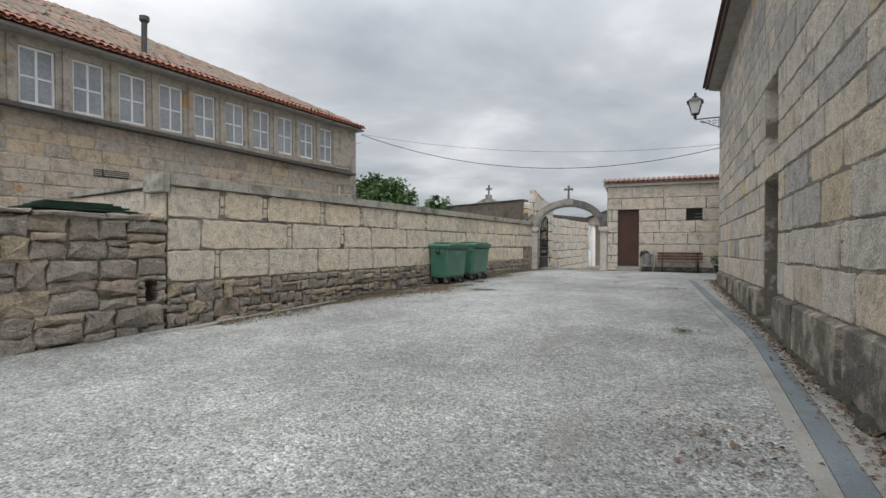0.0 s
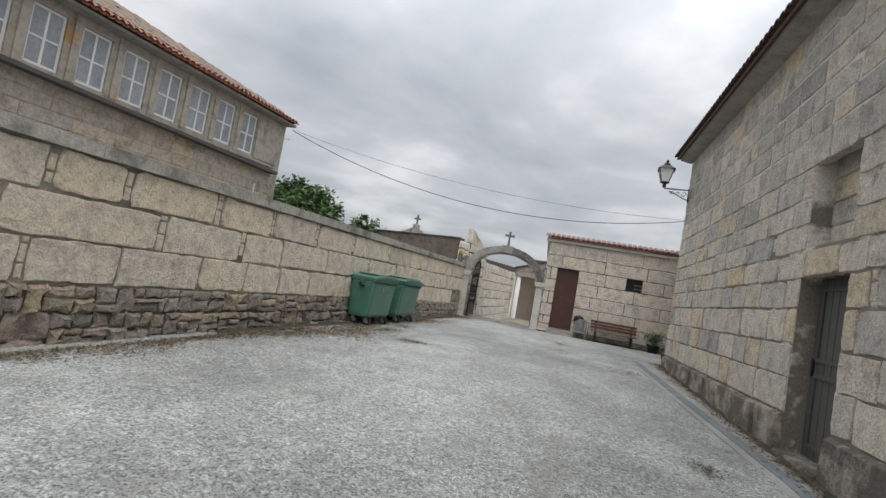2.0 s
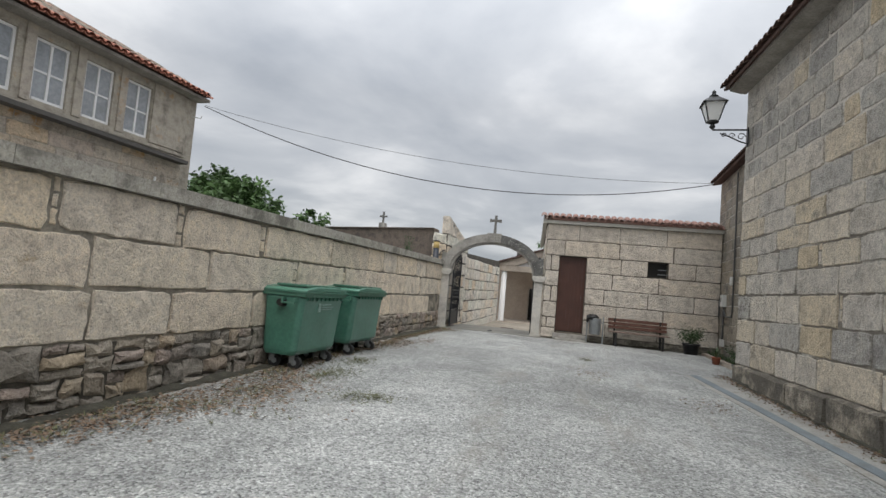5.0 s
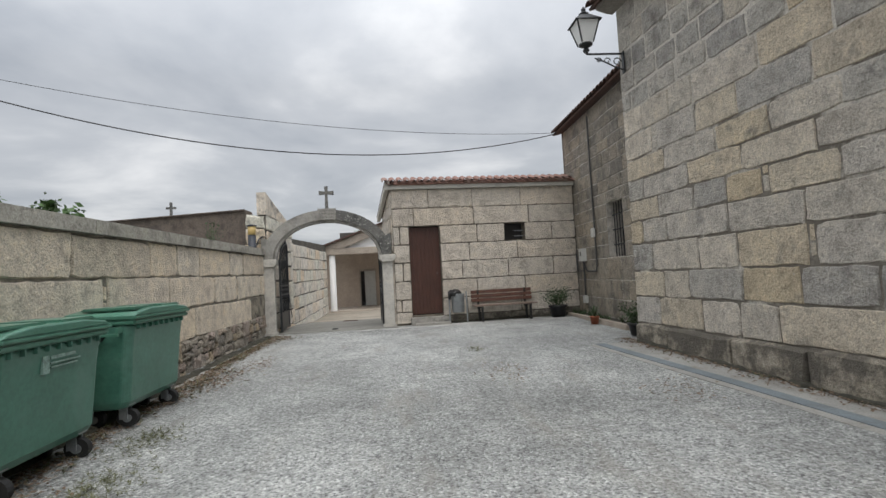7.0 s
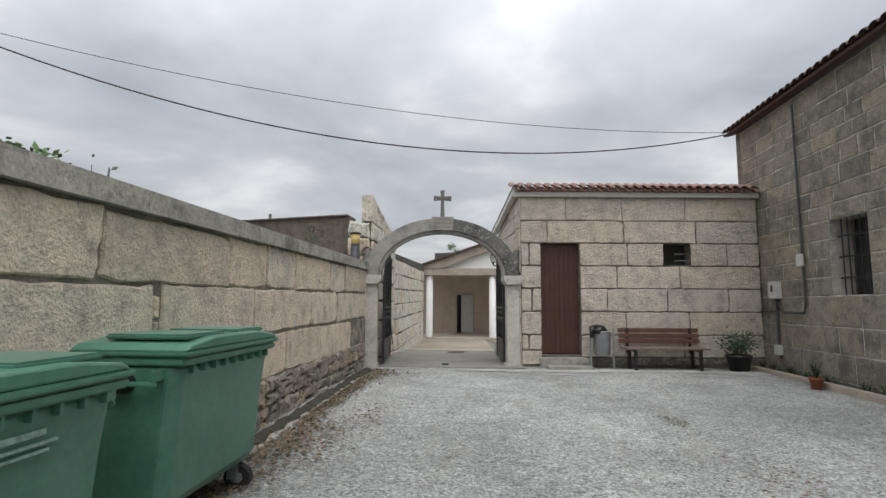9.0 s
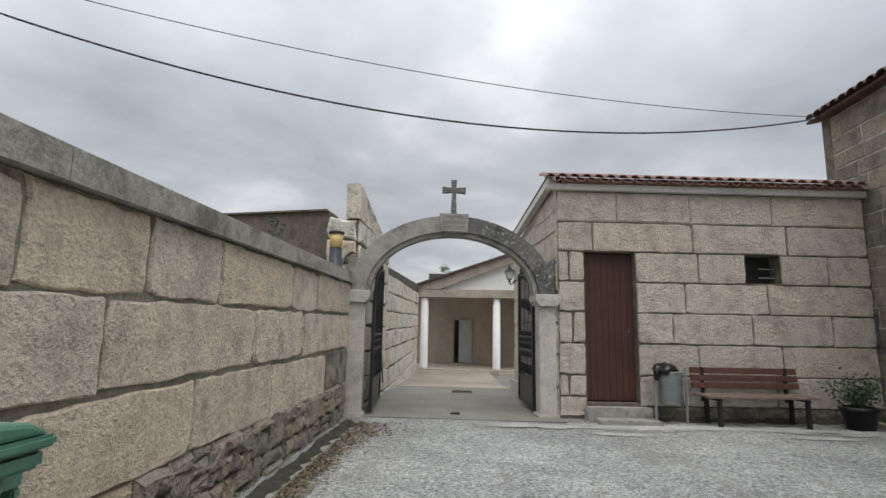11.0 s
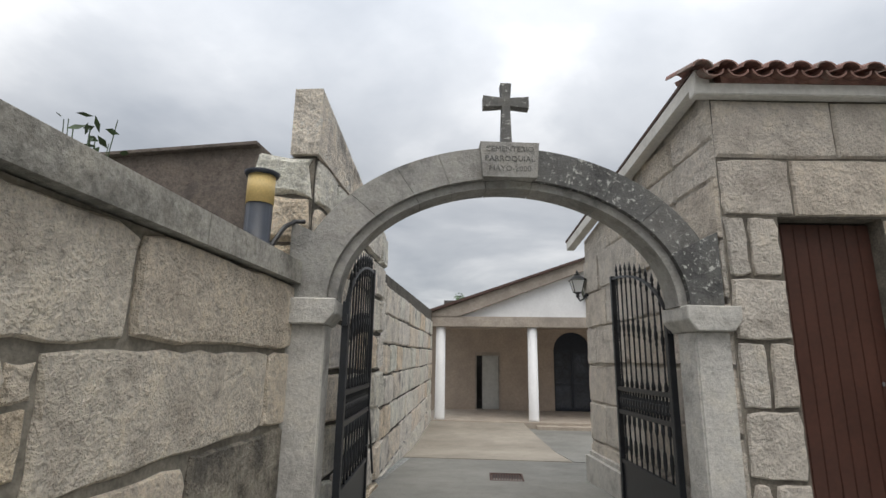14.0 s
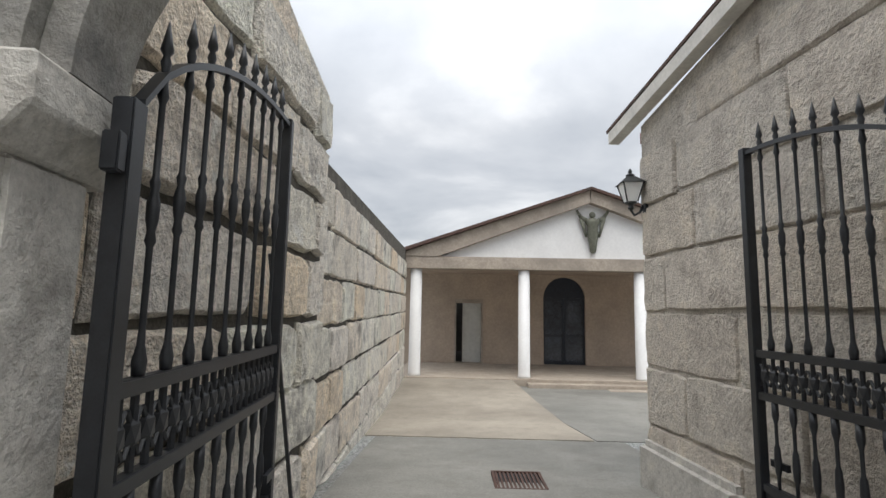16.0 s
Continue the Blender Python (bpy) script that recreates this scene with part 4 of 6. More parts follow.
part("arch_moulding", prism(bmesh.new(), [ell(1.317, 0.937, 1.436 + 0.0539 * i) for i in range(6)] + [ell(1.25, 0.878, 1.436 + 0.0539 * i) for i in reversed(range(6))], 0.045, 0.26), ARCH_STONE, arch)
bm = bmesh.new()
arm = 0.045
prism(bm, [(AC - arm, 3.517), (AC + arm, 3.517), (AC + 0.032, 3.90), (AC + 0.185, 3.885), (AC + 0.185, 3.985), (AC + 0.035, 3.97), (AC + 0.045, 4.10), (AC - 0.045, 4.10), (AC - 0.035, 3.97), (AC - 0.185, 3.985), (AC - 0.185, 3.885), (AC - 0.032, 3.90)], 0.10, 0.18)
part("cross", bm, ARCH_DARK, arch, "dark weathered stone cross")


def words(text, size, m, material, parent, name="lettering"):
    cu = bpy.data.curves.new("text", "FONT")
    cu.body, cu.size, cu.align_x, cu.extrude, cu.resolution_u = text, size, "CENTER", 0.002, 2
    tmp = new("text", cu)
    me = bpy.data.meshes.new_from_object(tmp.evaluated_get(bpy.context.evaluated_depsgraph_get()))
    bpy.data.objects.remove(tmp)
    me.materials.clear()
    ob = mesh_part(name, me, material, parent)
    ob.matrix_basis = m
    return ob


for text, z in (("CEMENTERIO", 3.438), ("PARROQUIAL", 3.36), ("MAYO-2000", 3.282)):
    words(text, 0.062, pose(AC, -0.052, z, 90), ARCH_DARK, arch)

# ---- iron gates ----


def gate_leaf(name, m, w):
    g = thing(name, m, "black wrought iron gate leaf with spear tips, standing open", "gate", "cemetery gates")

    def top(x):
        return 1.70 + 0.55 * math.sqrt(max(0.0, 1 - (1 - x / w) ** 2)) ** 1.1

    part("hinge_stile", boxed((-0.03, 0.03, -0.025, 0.025, 0.0, 1.78), bevel=0.004), IRON, g)
    part("lock_stile", boxed((w - 0.025, w + 0.025, -0.025, 0.025, 0.0, 2.27), bevel=0.004), IRON, g)
    bm = bmesh.new()
    xs_ = [0.03 + (w - 0.055) * i / 14 for i in range(15)]
    prism(bm, [(x, top(x)) for x in xs_] + [(x, top(x) - 0.022) for x in reversed(xs_)], -0.016, 0.016)
    part("top_rail", bm, IRON, g)
    for z0, z1 in ((0.02, 0.07), (0.885, 0.925), (1.105, 1.145), (0.42, 0.46)):
        part("rail", boxed((0.03, w - 0.025, -0.018, 0.018, z0, z1), bevel=0.003), IRON, g)
    part("kick_panel", boxed((0.03, w - 0.025, -0.006, 0.006, 0.07, 0.42)), IRON, g)
    n = 10
    for i in range(1, n):
        x = w * i / n
        h = top(x)
        bm = bmesh.new()
        zm = 1.145 + (h - 1.145) * 0.52
        lathe(bm, [(0.0158, 1.146), (0.0187, 1.18), (0.0102, 1.22), (0.0085, 1.26), (0.0085, zm - 0.09), (0.0144, zm - 0.075), (0.0102, zm - 0.05), (0.0158, zm - 0.02), (0.0173, zm + 0.02), (0.0102, zm + 0.05), (0.0144, zm + 0.075), (0.0085, zm + 0.09), (0.0085, h - 0.09), (0.0151, h - 0.07), (0.0102, h - 0.04), (0.0102, h), (0.0144, h + 0.02), (0.0085, h + 0.04), (0.0173, h + 0.055), (0.0017, h + 0.135)], 8, (x, 0, 0))
        part("baluster", bm, IRON, g, smooth=True)
        bm = bmesh.new()
        lathe(bm, [(0.0085, 0.46), (0.0085, 0.52), (0.0144, 0.54), (0.0173, 0.60), (0.0144, 0.66), (0.0085, 0.68), (0.0085, 0.78), (0.0173, 0.82), (0.0158, 0.884)], 8, (x, 0, 0))
        part("baluster", bm, IRON, g, smooth=True)
    k = int(w / 0.07)
    for i in range(k):
        x = 0.065 + (w - 0.13) * i / (k - 1)
        bm = bmesh.new()
        r = bmesh.ops.create_icosphere(bm, subdivisions=1, radius=0.034, matrix=Matrix.Translation((x, 0, 1.015)) @ Matrix.Diagonal((1.0, 0.5, 1.35, 1)))
        tube(bm, (x, 0, 0.926), (x, 0, 1.104), 0.011, sides=6)
        tube(bm, (x - 0.03, 0, 0.96), (x + 0.03, 0, 1.07), 0.007, sides=5)
        tube(bm, (x + 0.03, 0, 0.96), (x - 0.03, 0, 1.07), 0.007, sides=5)
        part("scroll_ornament", bm, IRON, g)
    for z in (0.3, 1.6):
        part("hinge", boxed((-0.065, -0.031, -0.02, 0.02, z, z + 0.09), bevel=0.004), IRON, g)
    part("latch", boxed((w - 0.16, w - 0.04, -0.04, -0.02, 0.55, 0.585)), IRON, g)
    return g


def leaf_pose(h, f):
    return Matrix.Translation((h[0], h[1], 0.52)) @ Matrix.Rotation(math.atan2(f[1] - h[1], f[0] - h[0]), 4, "Z")


gate_leaf("iron_gate", leaf_pose((-7.06, 21.50), (-7.18, 22.9)), 1.38)
gate_leaf("iron_gate", leaf_pose((-4.58, 22.00), (-4.68, 23.28)), 1.26)
rod = thing("gate_stay", pose(-7.24, 23.0, 0), "thin iron stay rod leaning on the wall", "rod")
part("rod", tube(bmesh.new(), (0.02, -0.15, 2.1), (0.05, 0.32, 0.75), 0.011, sides=6), IRON, rod)

# ---- passage details ----
grate = thing("drain_grate", pose(-5.75, 25.0, ground_z(25.0) + 0.012), "rusty iron drain grate in concrete", "grate")
part("grate_frame", boxed((-0.22, 0.22, -0.24, -0.215, -0.02, 0.012), (-0.22, 0.22, 0.215, 0.24, -0.02, 0.012), (-0.22, -0.195, -0.214, 0.214, -0.02, 0.012), (0.195, 0.22, -0.214, 0.214, -0.02, 0.012)), GRATE, grate)
# A thin dark slab paints the shade below the bars.
part("pit", boxed((-0.19, 0.19, -0.21, 0.21, -0.02, -0.002)), DARK, grate)
for i in range(11):
    part("bar", boxed((-0.19 + 0.035 * i, -0.172 + 0.035 * i, -0.213, 0.213, -0.001, 0.010)), GRATE, grate)
stop = thing("gate_stop", pose(-5.80, 21.75, ground_z(21.75)), "small dark iron gate stop in the floor", "gate stop")
part("block", boxed((-0.07, 0.07, -0.05, 0.05, 0.0, 0.035), bevel=0.008), IRON, stop)
plinth = part("wall_base_stone", boxed((0.0, 1.3, -0.12, 0.02, 0.0, 0.78), bevel=0.05), PILLAR_STONE, gate_side)

# ---- chapel ----
CY = 33.5
chapel = thing("chapel", pose(-2.9, CY, 0.0), "small chapel with white columns and gabled porch", "chapel")
part("platform", boxed((-4.95, 4.95, -0.28, 4.0, -0.4, 0.24), bevel=0.012), STEP_STONE, chapel)
part("step", boxed((-1.66, 4.95, -0.62, -0.285, -0.4, 0.17), bevel=0.01), STEP_STONE, chapel)
part("step", boxed((0.2, 4.95, -0.96, -0.625, -0.4, 0.10), bevel=0.01), STEP_STONE, chapel)
for x in (-4.45, -1.68, 1.26, 4.15):
    bm = lathe(bmesh.new(), [(0.155, 0.241), (0.155, 0.30), (0.150, 0.32), (0.145, 2.94)], 24, (x, 0.02, 0))
    part("column", bm, WHITE, chapel, smooth=True)
part("beam", boxed((-4.85, 4.85, -0.18, 0.22, 2.942, 3.25), bevel=0.008), PINK_STONE, chapel)
part("tympanum", prism(bmesh.new(), [(-4.6, 3.25), (4.6, 3.25), (0, 4.85)], 0.02, 0.2), WHITE, chapel)
for s in (-1, 1):
    part("rake_cornice", prism(bmesh.new(), [(s * 5.05, 3.252), (s * 3.9, 3.252), (s * 0.01, 4.70), (s * 0.01, 5.02)], -0.2, 0.3), PINK_STONE, chapel)
    part("roof_slope", prism(bmesh.new(), [(s * 5.3, 3.27), (s * 0.005, 5.09), (s * 0.005, 5.02), (s * 5.2, 3.22)], -0.32, 8.0), TILE_DARK, chapel)
DOOR = (-3.44, -2.56, 2.15)
arch_c, arch_r, arch_s = 0.07, 0.67, 2.36
arc = [(arch_c - arch_r * math.cos(math.pi * i / 16), arch_s + arch_r * math.sin(math.pi * i / 16)) for i in range(17)]
bm = prism(bmesh.new(), [(-5.3, 0.0), (DOOR[0], 0.0), (DOOR[0], DOOR[2]), (DOOR[1], DOOR[2]), (DOOR[1], 0.0), (arch_c - arch_r, 0.0), *arc, (arch_c + arch_r, 0.0), (5.3, 0.0), (5.3, 3.6), (-5.3, 3.6)], 3.5, 3.75)
part("back_wall", bm, TAUPE, chapel)
part("porch_ceiling", boxed((-5.0, 5.0, 0.22, 3.5, 3.1, 3.2)), TAUPE, chapel)
part("side_wall", boxed((-5.3, -5.05, 3.76, 9.0, -0.3, 3.3)), TAUPE, chapel)
part("side_wall", boxed((5.05, 5.3, 3.76, 9.0, -0.3, 3.3)), TAUPE, chapel)
# Room shade is put into the dark colour of wall and floor.
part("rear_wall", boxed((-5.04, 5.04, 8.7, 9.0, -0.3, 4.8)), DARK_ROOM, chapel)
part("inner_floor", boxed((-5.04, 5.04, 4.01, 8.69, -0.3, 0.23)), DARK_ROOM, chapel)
part("door_surround", boxed((DOOR[0] - 0.02, DOOR[0] + 0.035, 3.46, 3.7, 0.242, DOOR[2]), (DOOR[1] - 0.035, DOOR[1] + 0.02, 3.46, 3.7, 0.242, DOOR[2]), (DOOR[0] - 0.02, DOOR[1] + 0.02, 3.46, 3.7, DOOR[2] + 0.001, DOOR[2] + 0.12)), PINK_STONE, chapel)
leaf = part("door_leaf", boxed((DOOR[0] + 0.24, DOOR[1] - 0.04, 3.72, 3.76, 0.25, DOOR[2]), bevel=0.006), BOX_GREY, chapel, "pale grey door leaf standing ajar")
bm = bmesh.new()
prism(bm, [(arch_c - arch_r, arch_s), (arch_c + arch_r, arch_s), *[(arch_c + arch_r * math.cos(math.pi * i / 16), arch_s + arch_r * math.sin(math.pi * i / 16)) for i in range(1, 16)]], 3.62, 3.66)
part("fanlight", bm, BLUEBLACK, chapel)
for s in (0, 1):
    x0 = arch_c - arch_r + s * arch_r
    d = part("glazed_door", boxed((x0 + 0.004, x0 + 0.07, 3.60, 3.66, 0.245, 2.36), (x0 + arch_r - 0.07, x0 + arch_r - 0.004, 3.60, 3.66, 0.245, 2.36), (x0 + 0.07, x0 + arch_r - 0.07, 3.60, 3.66, 0.245, 0.36), (x0 + 0.07, x0 + arch_r - 0.07, 3.60, 3.66, 1.12, 1.2), (x0 + 0.07, x0 + arch_r - 0.07, 3.60, 3.66, 2.27, 2.36)), BLUEBLACK, chapel)
    for z0, z1 in ((0.36, 1.12), (1.2, 2.27)):
        part("pane", boxed((x0 + 0.071, x0 + arch_r - 0.071, 3.63, 3.64, z0, z1)), DOOR_PANE, d)
part("transom", boxed((arch_c - arch_r, arch_c + arch_r, 3.59, 3.66, 2.361, 2.43)), BLUEBLACK, chapel)
# figure with raised arms on the tympanum
bm = bmesh.new()
lathe(bm, [(0.05, 3.40), (0.08, 3.45), (0.12, 3.75), (0.15, 3.95), (0.13, 4.08), (0.19, 4.2), (0.17, 4.28), (0.05, 4.32)], 12, (0, 0, 0))
bmesh.ops.create_icosphere(bm, subdivisions=2, radius=0.085, matrix=Matrix.Translation((0, 0, 4.40)))
for s in (-1, 1):
    tube(bm, (s * 0.13, 0, 4.24), (s * 0.30, 0, 4.34), 0.062, 0.05)
    tube(bm, (s * 0.29, 0, 4.33), (s * 0.41, 0, 4.52), 0.05, 0.03)
    tube(bm, (s * 0.29, 0.02, 4.30), (s * 0.16, 0.02, 3.82), 0.055, 0.03)
bmesh.ops.scale(bm, vec=(1, 0.55, 1), verts=bm.verts[:])
figure = part("statue", bm, BRONZE, None, smooth=True)
figure.matrix_basis = pose(-2.83, CY - 0.07, 0)
tagged(figure, "greenish bronze relief figure with raised arms", "statue")

# ---- niches: capping, small cross ----
nm = niche.matrix_basis.copy()
part("capping", prism(bmesh.new(), [(-0.05, 3.384), (4.34, 3.564), (4.34, 3.59), (-0.05, 3.41)], -0.06, 0.55), CEMENT_DARK, niche)
tomb = thing("mausoleum", pose(-16.5, 37.4, -0.2) @ Matrix.Diagonal((1.3, 1.3, 1.3, 1)), "small gabled stone mausoleum with a cross on top", "mausoleum")
part("body", boxed((-0.9, 0.9, 0.0, 2.4, 0.0, 3.85), bevel=0.02), ARCH_STONE, tomb)
part("gable", prism(bmesh.new(), [(-1.0, 3.852), (1.0, 3.852), (1.0, 3.95), (0.22, 4.3), (-0.22, 4.3), (-1.0, 3.95)], -0.1, 2.5), ARCH_STONE, tomb)
part("pedestal", boxed((-0.17, 0.17, -0.05, 0.3, 4.302, 4.56), bevel=0.03), ARCH_STONE, tomb)
part("cross", prism(bmesh.new(), [(-0.045, 4.562), (0.045, 4.562), (0.045, 4.86), (0.2, 4.86), (0.2, 4.95), (0.045, 4.95), (0.045, 5.15), (-0.045, 5.15), (-0.045, 4.95), (-0.2, 4.95), (-0.2, 4.86), (-0.045, 4.86)], 0.09, 0.17), ARCH_DARK, tomb)

# ---- lamps ----


def lantern(parent, at, s, material_glass, wide=1.35):
    """A four-sided lantern hanging point down at its base."""
    x, y, z = at
    r = s * wide
    bm = bmesh.new()
    bmesh.ops.create_cone(bm, cap_ends=True, segments=4, radius1=0.085 * r, radius2=0.165 * r, depth=0.30 * s, matrix=Matrix.Translation((x, y, z + 0.17 * s)) @ Matrix.Rotation(math.pi / 4, 4, "Z"))
    part("glass", bm, material_glass, parent)
    bm = bmesh.new()
    for i in range(4):
        a = math.pi / 4 + i * math.pi / 2
        c, d = math.cos(a), math.sin(a)
        tube(bm, (x + 0.088 * r * c, y + 0.088 * r * d, z + 0.02 * s), (x + 0.168 * r * c, y + 0.168 * r * d, z + 0.32 * s), 0.012 * s, sides=6)
    part("lantern_frame", bm, LAMP_IRON, parent)
    bm = bmesh.new()
    bmesh.ops.create_cone(bm, cap_ends=True, segments=4, radius1=0.205 * r, radius2=0.07 * r, depth=0.12 * s, matrix=Matrix.Translation((x, y, z + 0.38 * s)) @ Matrix.Rotation(math.pi / 4, 4, "Z"))
    part("roof", bm, LAMP_IRON, parent)
    part("finial", lathe(bmesh.new(), [(0.06 * s, 0.44 * s), (0.075 * s, 0.47 * s), (0.03 * s, 0.5 * s), (0.035 * s, 0.54 * s), (0.008 * s, 0.58 * s)], 10, (x, y, z)), LAMP_IRON, parent)
    part("lamp_foot", lathe(bmesh.new(), [(0.02 * s, -0.12 * s), (0.05 * s, -0.08 * s), (0.03 * s, -0.03 * s), (0.10 * s, 0.0), (0.10 * s, 0.02 * s)], 10, (x, y, z)), LAMP_IRON, parent)


lamp = thing("street_lamp", pose(-0.16, 16.70, 5.14), "white-glazed lantern street lamp on scrolled iron bracket", "street lamp")
lantern(lamp, (-0.64, 0, 0.27), 1.15, LAMP_GLASS)
part("bracket_arm", tube(bmesh.new(), (0.0, 0, 0.12), (-0.64, 0, 0.12), 0.018, sides=8), LAMP_IRON, lamp)
for cx, r in ((-0.12, 0.075), (-0.29, 0.06), (-0.43, 0.045)):
    part("scroll", sweep(bmesh.new(), [(cx + r * math.cos(0.55 * i) * (1 - i / 20), 0, 0.06 - r + r * math.sin(0.55 * i) * (1 - i / 20)) for i in range(13)], 0.009), LAMP_IRON, lamp)
part("bracket_brace", sweep(bmesh.new(), [(0.0, 0, -0.16), (-0.15, 0, -0.11), (-0.32, 0, -0.02), (-0.5, 0, 0.05)], 0.013), LAMP_IRON, lamp)
part("wall_plate", boxed((-0.02, 0.0, -0.04, 0.04, -0.22, 0.16), bevel=0.004), LAMP_IRON, lamp)

lamp2 = thing("wall_lantern", pose(-4.60, 25.0, 2.86), "black wall lantern on a short bracket", "wall lamp")
lantern(lamp2, (-0.13, 0, -0.01), 0.56, LAMP_GLASS)
part("bracket", sweep(bmesh.new(), [(0.0, 0, 0.0), (-0.05, 0, -0.09), (-0.10, 0, -0.12), (-0.13, 0, -0.07)], 0.013), IRON, lamp2)
part("wall_plate", boxed((-0.02, 0.01, -0.05, 0.05, -0.1, 0.1), bevel=0.005), IRON, lamp2)

ylamp = thing("post_lamp", pose(-7.56, 20.98, 2.535), "short post lamp with yellowed diffuser on wall top", "lamp")
part("base", lathe(bmesh.new(), [(0.115, 0.0), (0.115, 0.05), (0.088, 0.07), (0.088, 0.36)], 20), BLUEBLACK, ylamp, smooth=True)
part("diffuser", lathe(bmesh.new(), [(0.092, 0.361), (0.092, 0.56)], 20), YELLOW, ylamp, smooth=True)
part("cap", lathe(bmesh.new(), [(0.108, 0.561), (0.118, 0.585), (0.04, 0.61)], 20), BLUEBLACK, ylamp, smooth=True)

# ---- wheeled bins ----


def waste_bin(m, scuffed):
    """Front to local -y; x along the front."""
    w, d = 1.22, 0.64
    b = thing("waste_container", m, "green plastic four-wheeled waste container, lid closed" + (", scuffed lid rim" if scuffed else ", plain front"), "waste container", "green waste containers")
    bm = bmesh.new()
    levels = []
    for z, k, n in ((0.22, 0.05, 0.0), (0.30, 0.03, -0.05), (0.9, 0.012, 0.0), (1.16, 0.0, 0.0)):
        x0, x1, y0, y1, c = -w / 2 + k * 0.6, w / 2 - k * 0.6, k * 2.2, d - k * 1.2, 0.055
        levels.append([bm.verts.new(p) for p in ((x0 + c, y0, z), (x1 - c, y0, z), (x1, y0 + c, z), (x1, y1 - c, z), (x1 - c, y1, z), (x0 + c, y1, z), (x0, y1 - c, z), (x0, y0 + c, z))])
    for a, q in zip(levels, levels[1:]):
        for i in range(8):
            bm.faces.new((a[i], a[(i + 1) % 8], q[(i + 1) % 8], q[i]))
    bm.faces.new(levels[0][::-1])
    bm.faces.new(levels[-1])
    bmesh.ops.recalc_face_normals(bm, faces=bm.faces[:])
    body = part("body", bm, BIN_GREEN, b)
    bv = body.modifiers.new("soft", "BEVEL")
    bv.width, bv.segments, bv.limit_method = 0.02, 2, "ANGLE"
    part("rim", boxed((-w / 2 - 0.014, w / 2 + 0.014, -0.04, d + 0.02, 1.165, 1.225), bevel=0.014), BIN_LID, b)
    part("rim_lip", boxed((-w / 2 - 0.026, w / 2 + 0.026, -0.06, d + 0.03, 1.226, 1.262), bevel=0.01), BIN_LID, b)
    bm = prism(bmesh.new(), [(-w / 2 - 0.016, 1.263), (w / 2 + 0.016, 1.263), (w / 2 - 0.05, 1.305), (0.3, 1.34), (-0.3, 1.34), (-w / 2 + 0.05, 1.305)], -0.05, d + 0.02)
    lid = part("lid", bm, BIN_LID, b)
    bv = lid.modifiers.new("soft", "BEVEL")
    bv.width, bv.segments, bv.limit_method = 0.015, 2, "ANGLE"
    for x0, x1 in ((-0.52, -0.08), (0.08, 0.52)):
        part("lid_panel", boxed((x0, x1, 0.02, d - 0.12, 1.325, 1.362), bevel=0.012), BIN_LID, lid)
    part("lid_hinge", tube(bmesh.new(), (-0.5, d + 0.03, 1.28), (0.5, d + 0.03, 1.28), 0.028, sides=10), BIN_GREEN, b)
    for i in range(9):
        x = -0.5 + 0.125 * i
        part("rib", boxed((x - 0.008, x + 0.008, -0.028, 0.02, 1.11, 1.164)), BIN_GREEN, b)
    for s in (-1, 1):
        part("side_handle", boxed((s * (w / 2 + 0.075) - 0.015, s * (w / 2 + 0.075) + 0.015, 0.08, 0.30, 1.05, 1.08), (s * (w / 2 + 0.04) - 0.05, s * (w / 2 + 0.04) + 0.05, 0.08, 0.11, 1.081, 1.15), (s * (w / 2 + 0.04) - 0.05, s * (w / 2 + 0.04) + 0.05, 0.27, 0.30, 1.081, 1.15), bevel=0.006), BIN_LID, b)
        part("trunnion", tube(bmesh.new(), (s * (w / 2 - 0.01), d * 0.5, 1.06), (s * (w / 2 + 0.07), d * 0.5, 1.06), 0.075, 0.06, 16), BLACK_PLASTIC, b)
        for y in (0.16, d - 0.16):
            x = s * (w / 2 - 0.17)
            caster = part("caster", boxed((x - 0.045, x - 0.035, y - 0.04, y + 0.04, 0.09, 0.24), (x + 0.035, x + 0.045, y - 0.04, y + 0.04, 0.09, 0.24), (x - 0.06, x + 0.06, y - 0.07, y + 0.07, 0.241, 0.255)), STEEL, b)
            part("wheel", tube(bmesh.new(), (x - 0.03, y - 0.03, 0.1), (x + 0.03, y - 0.03, 0.1), 0.1, sides=20), RUBBER, caster)
            part("hub", tube(bmesh.new(), (x - 0.034, y - 0.03, 0.1), (x + 0.034, y - 0.03, 0.1), 0.045, sides=14), STEEL, caster)
    for o in b.children:
        o.scale.z = 0.87
    return b


bin1 = waste_bin(Matrix.Translation((-6.72, 12.75, ground_z(12.9))) @ Matrix.Rotation(radians(90), 4, "Z"), True)
bin2 = waste_bin(Matrix.Translation((-6.72, 14.43, ground_z(14.6))) @ Matrix.Rotation(radians(90), 4, "Z"), False)
part("printed_mark", boxed((-0.16, -0.09, 0.002, 0.022, 0.80, 0.93)), LABEL_WHITE, bin1)
for z, x1, hh in ((0.900, 0.22, 0.024), (0.865, 0.28, 0.011), (0.835, 0.24, 0.010)):
    part("printed_line", boxed((-0.07, x1, 0.002, 0.022, z, z + hh)), LABEL_WHITE, bin1)

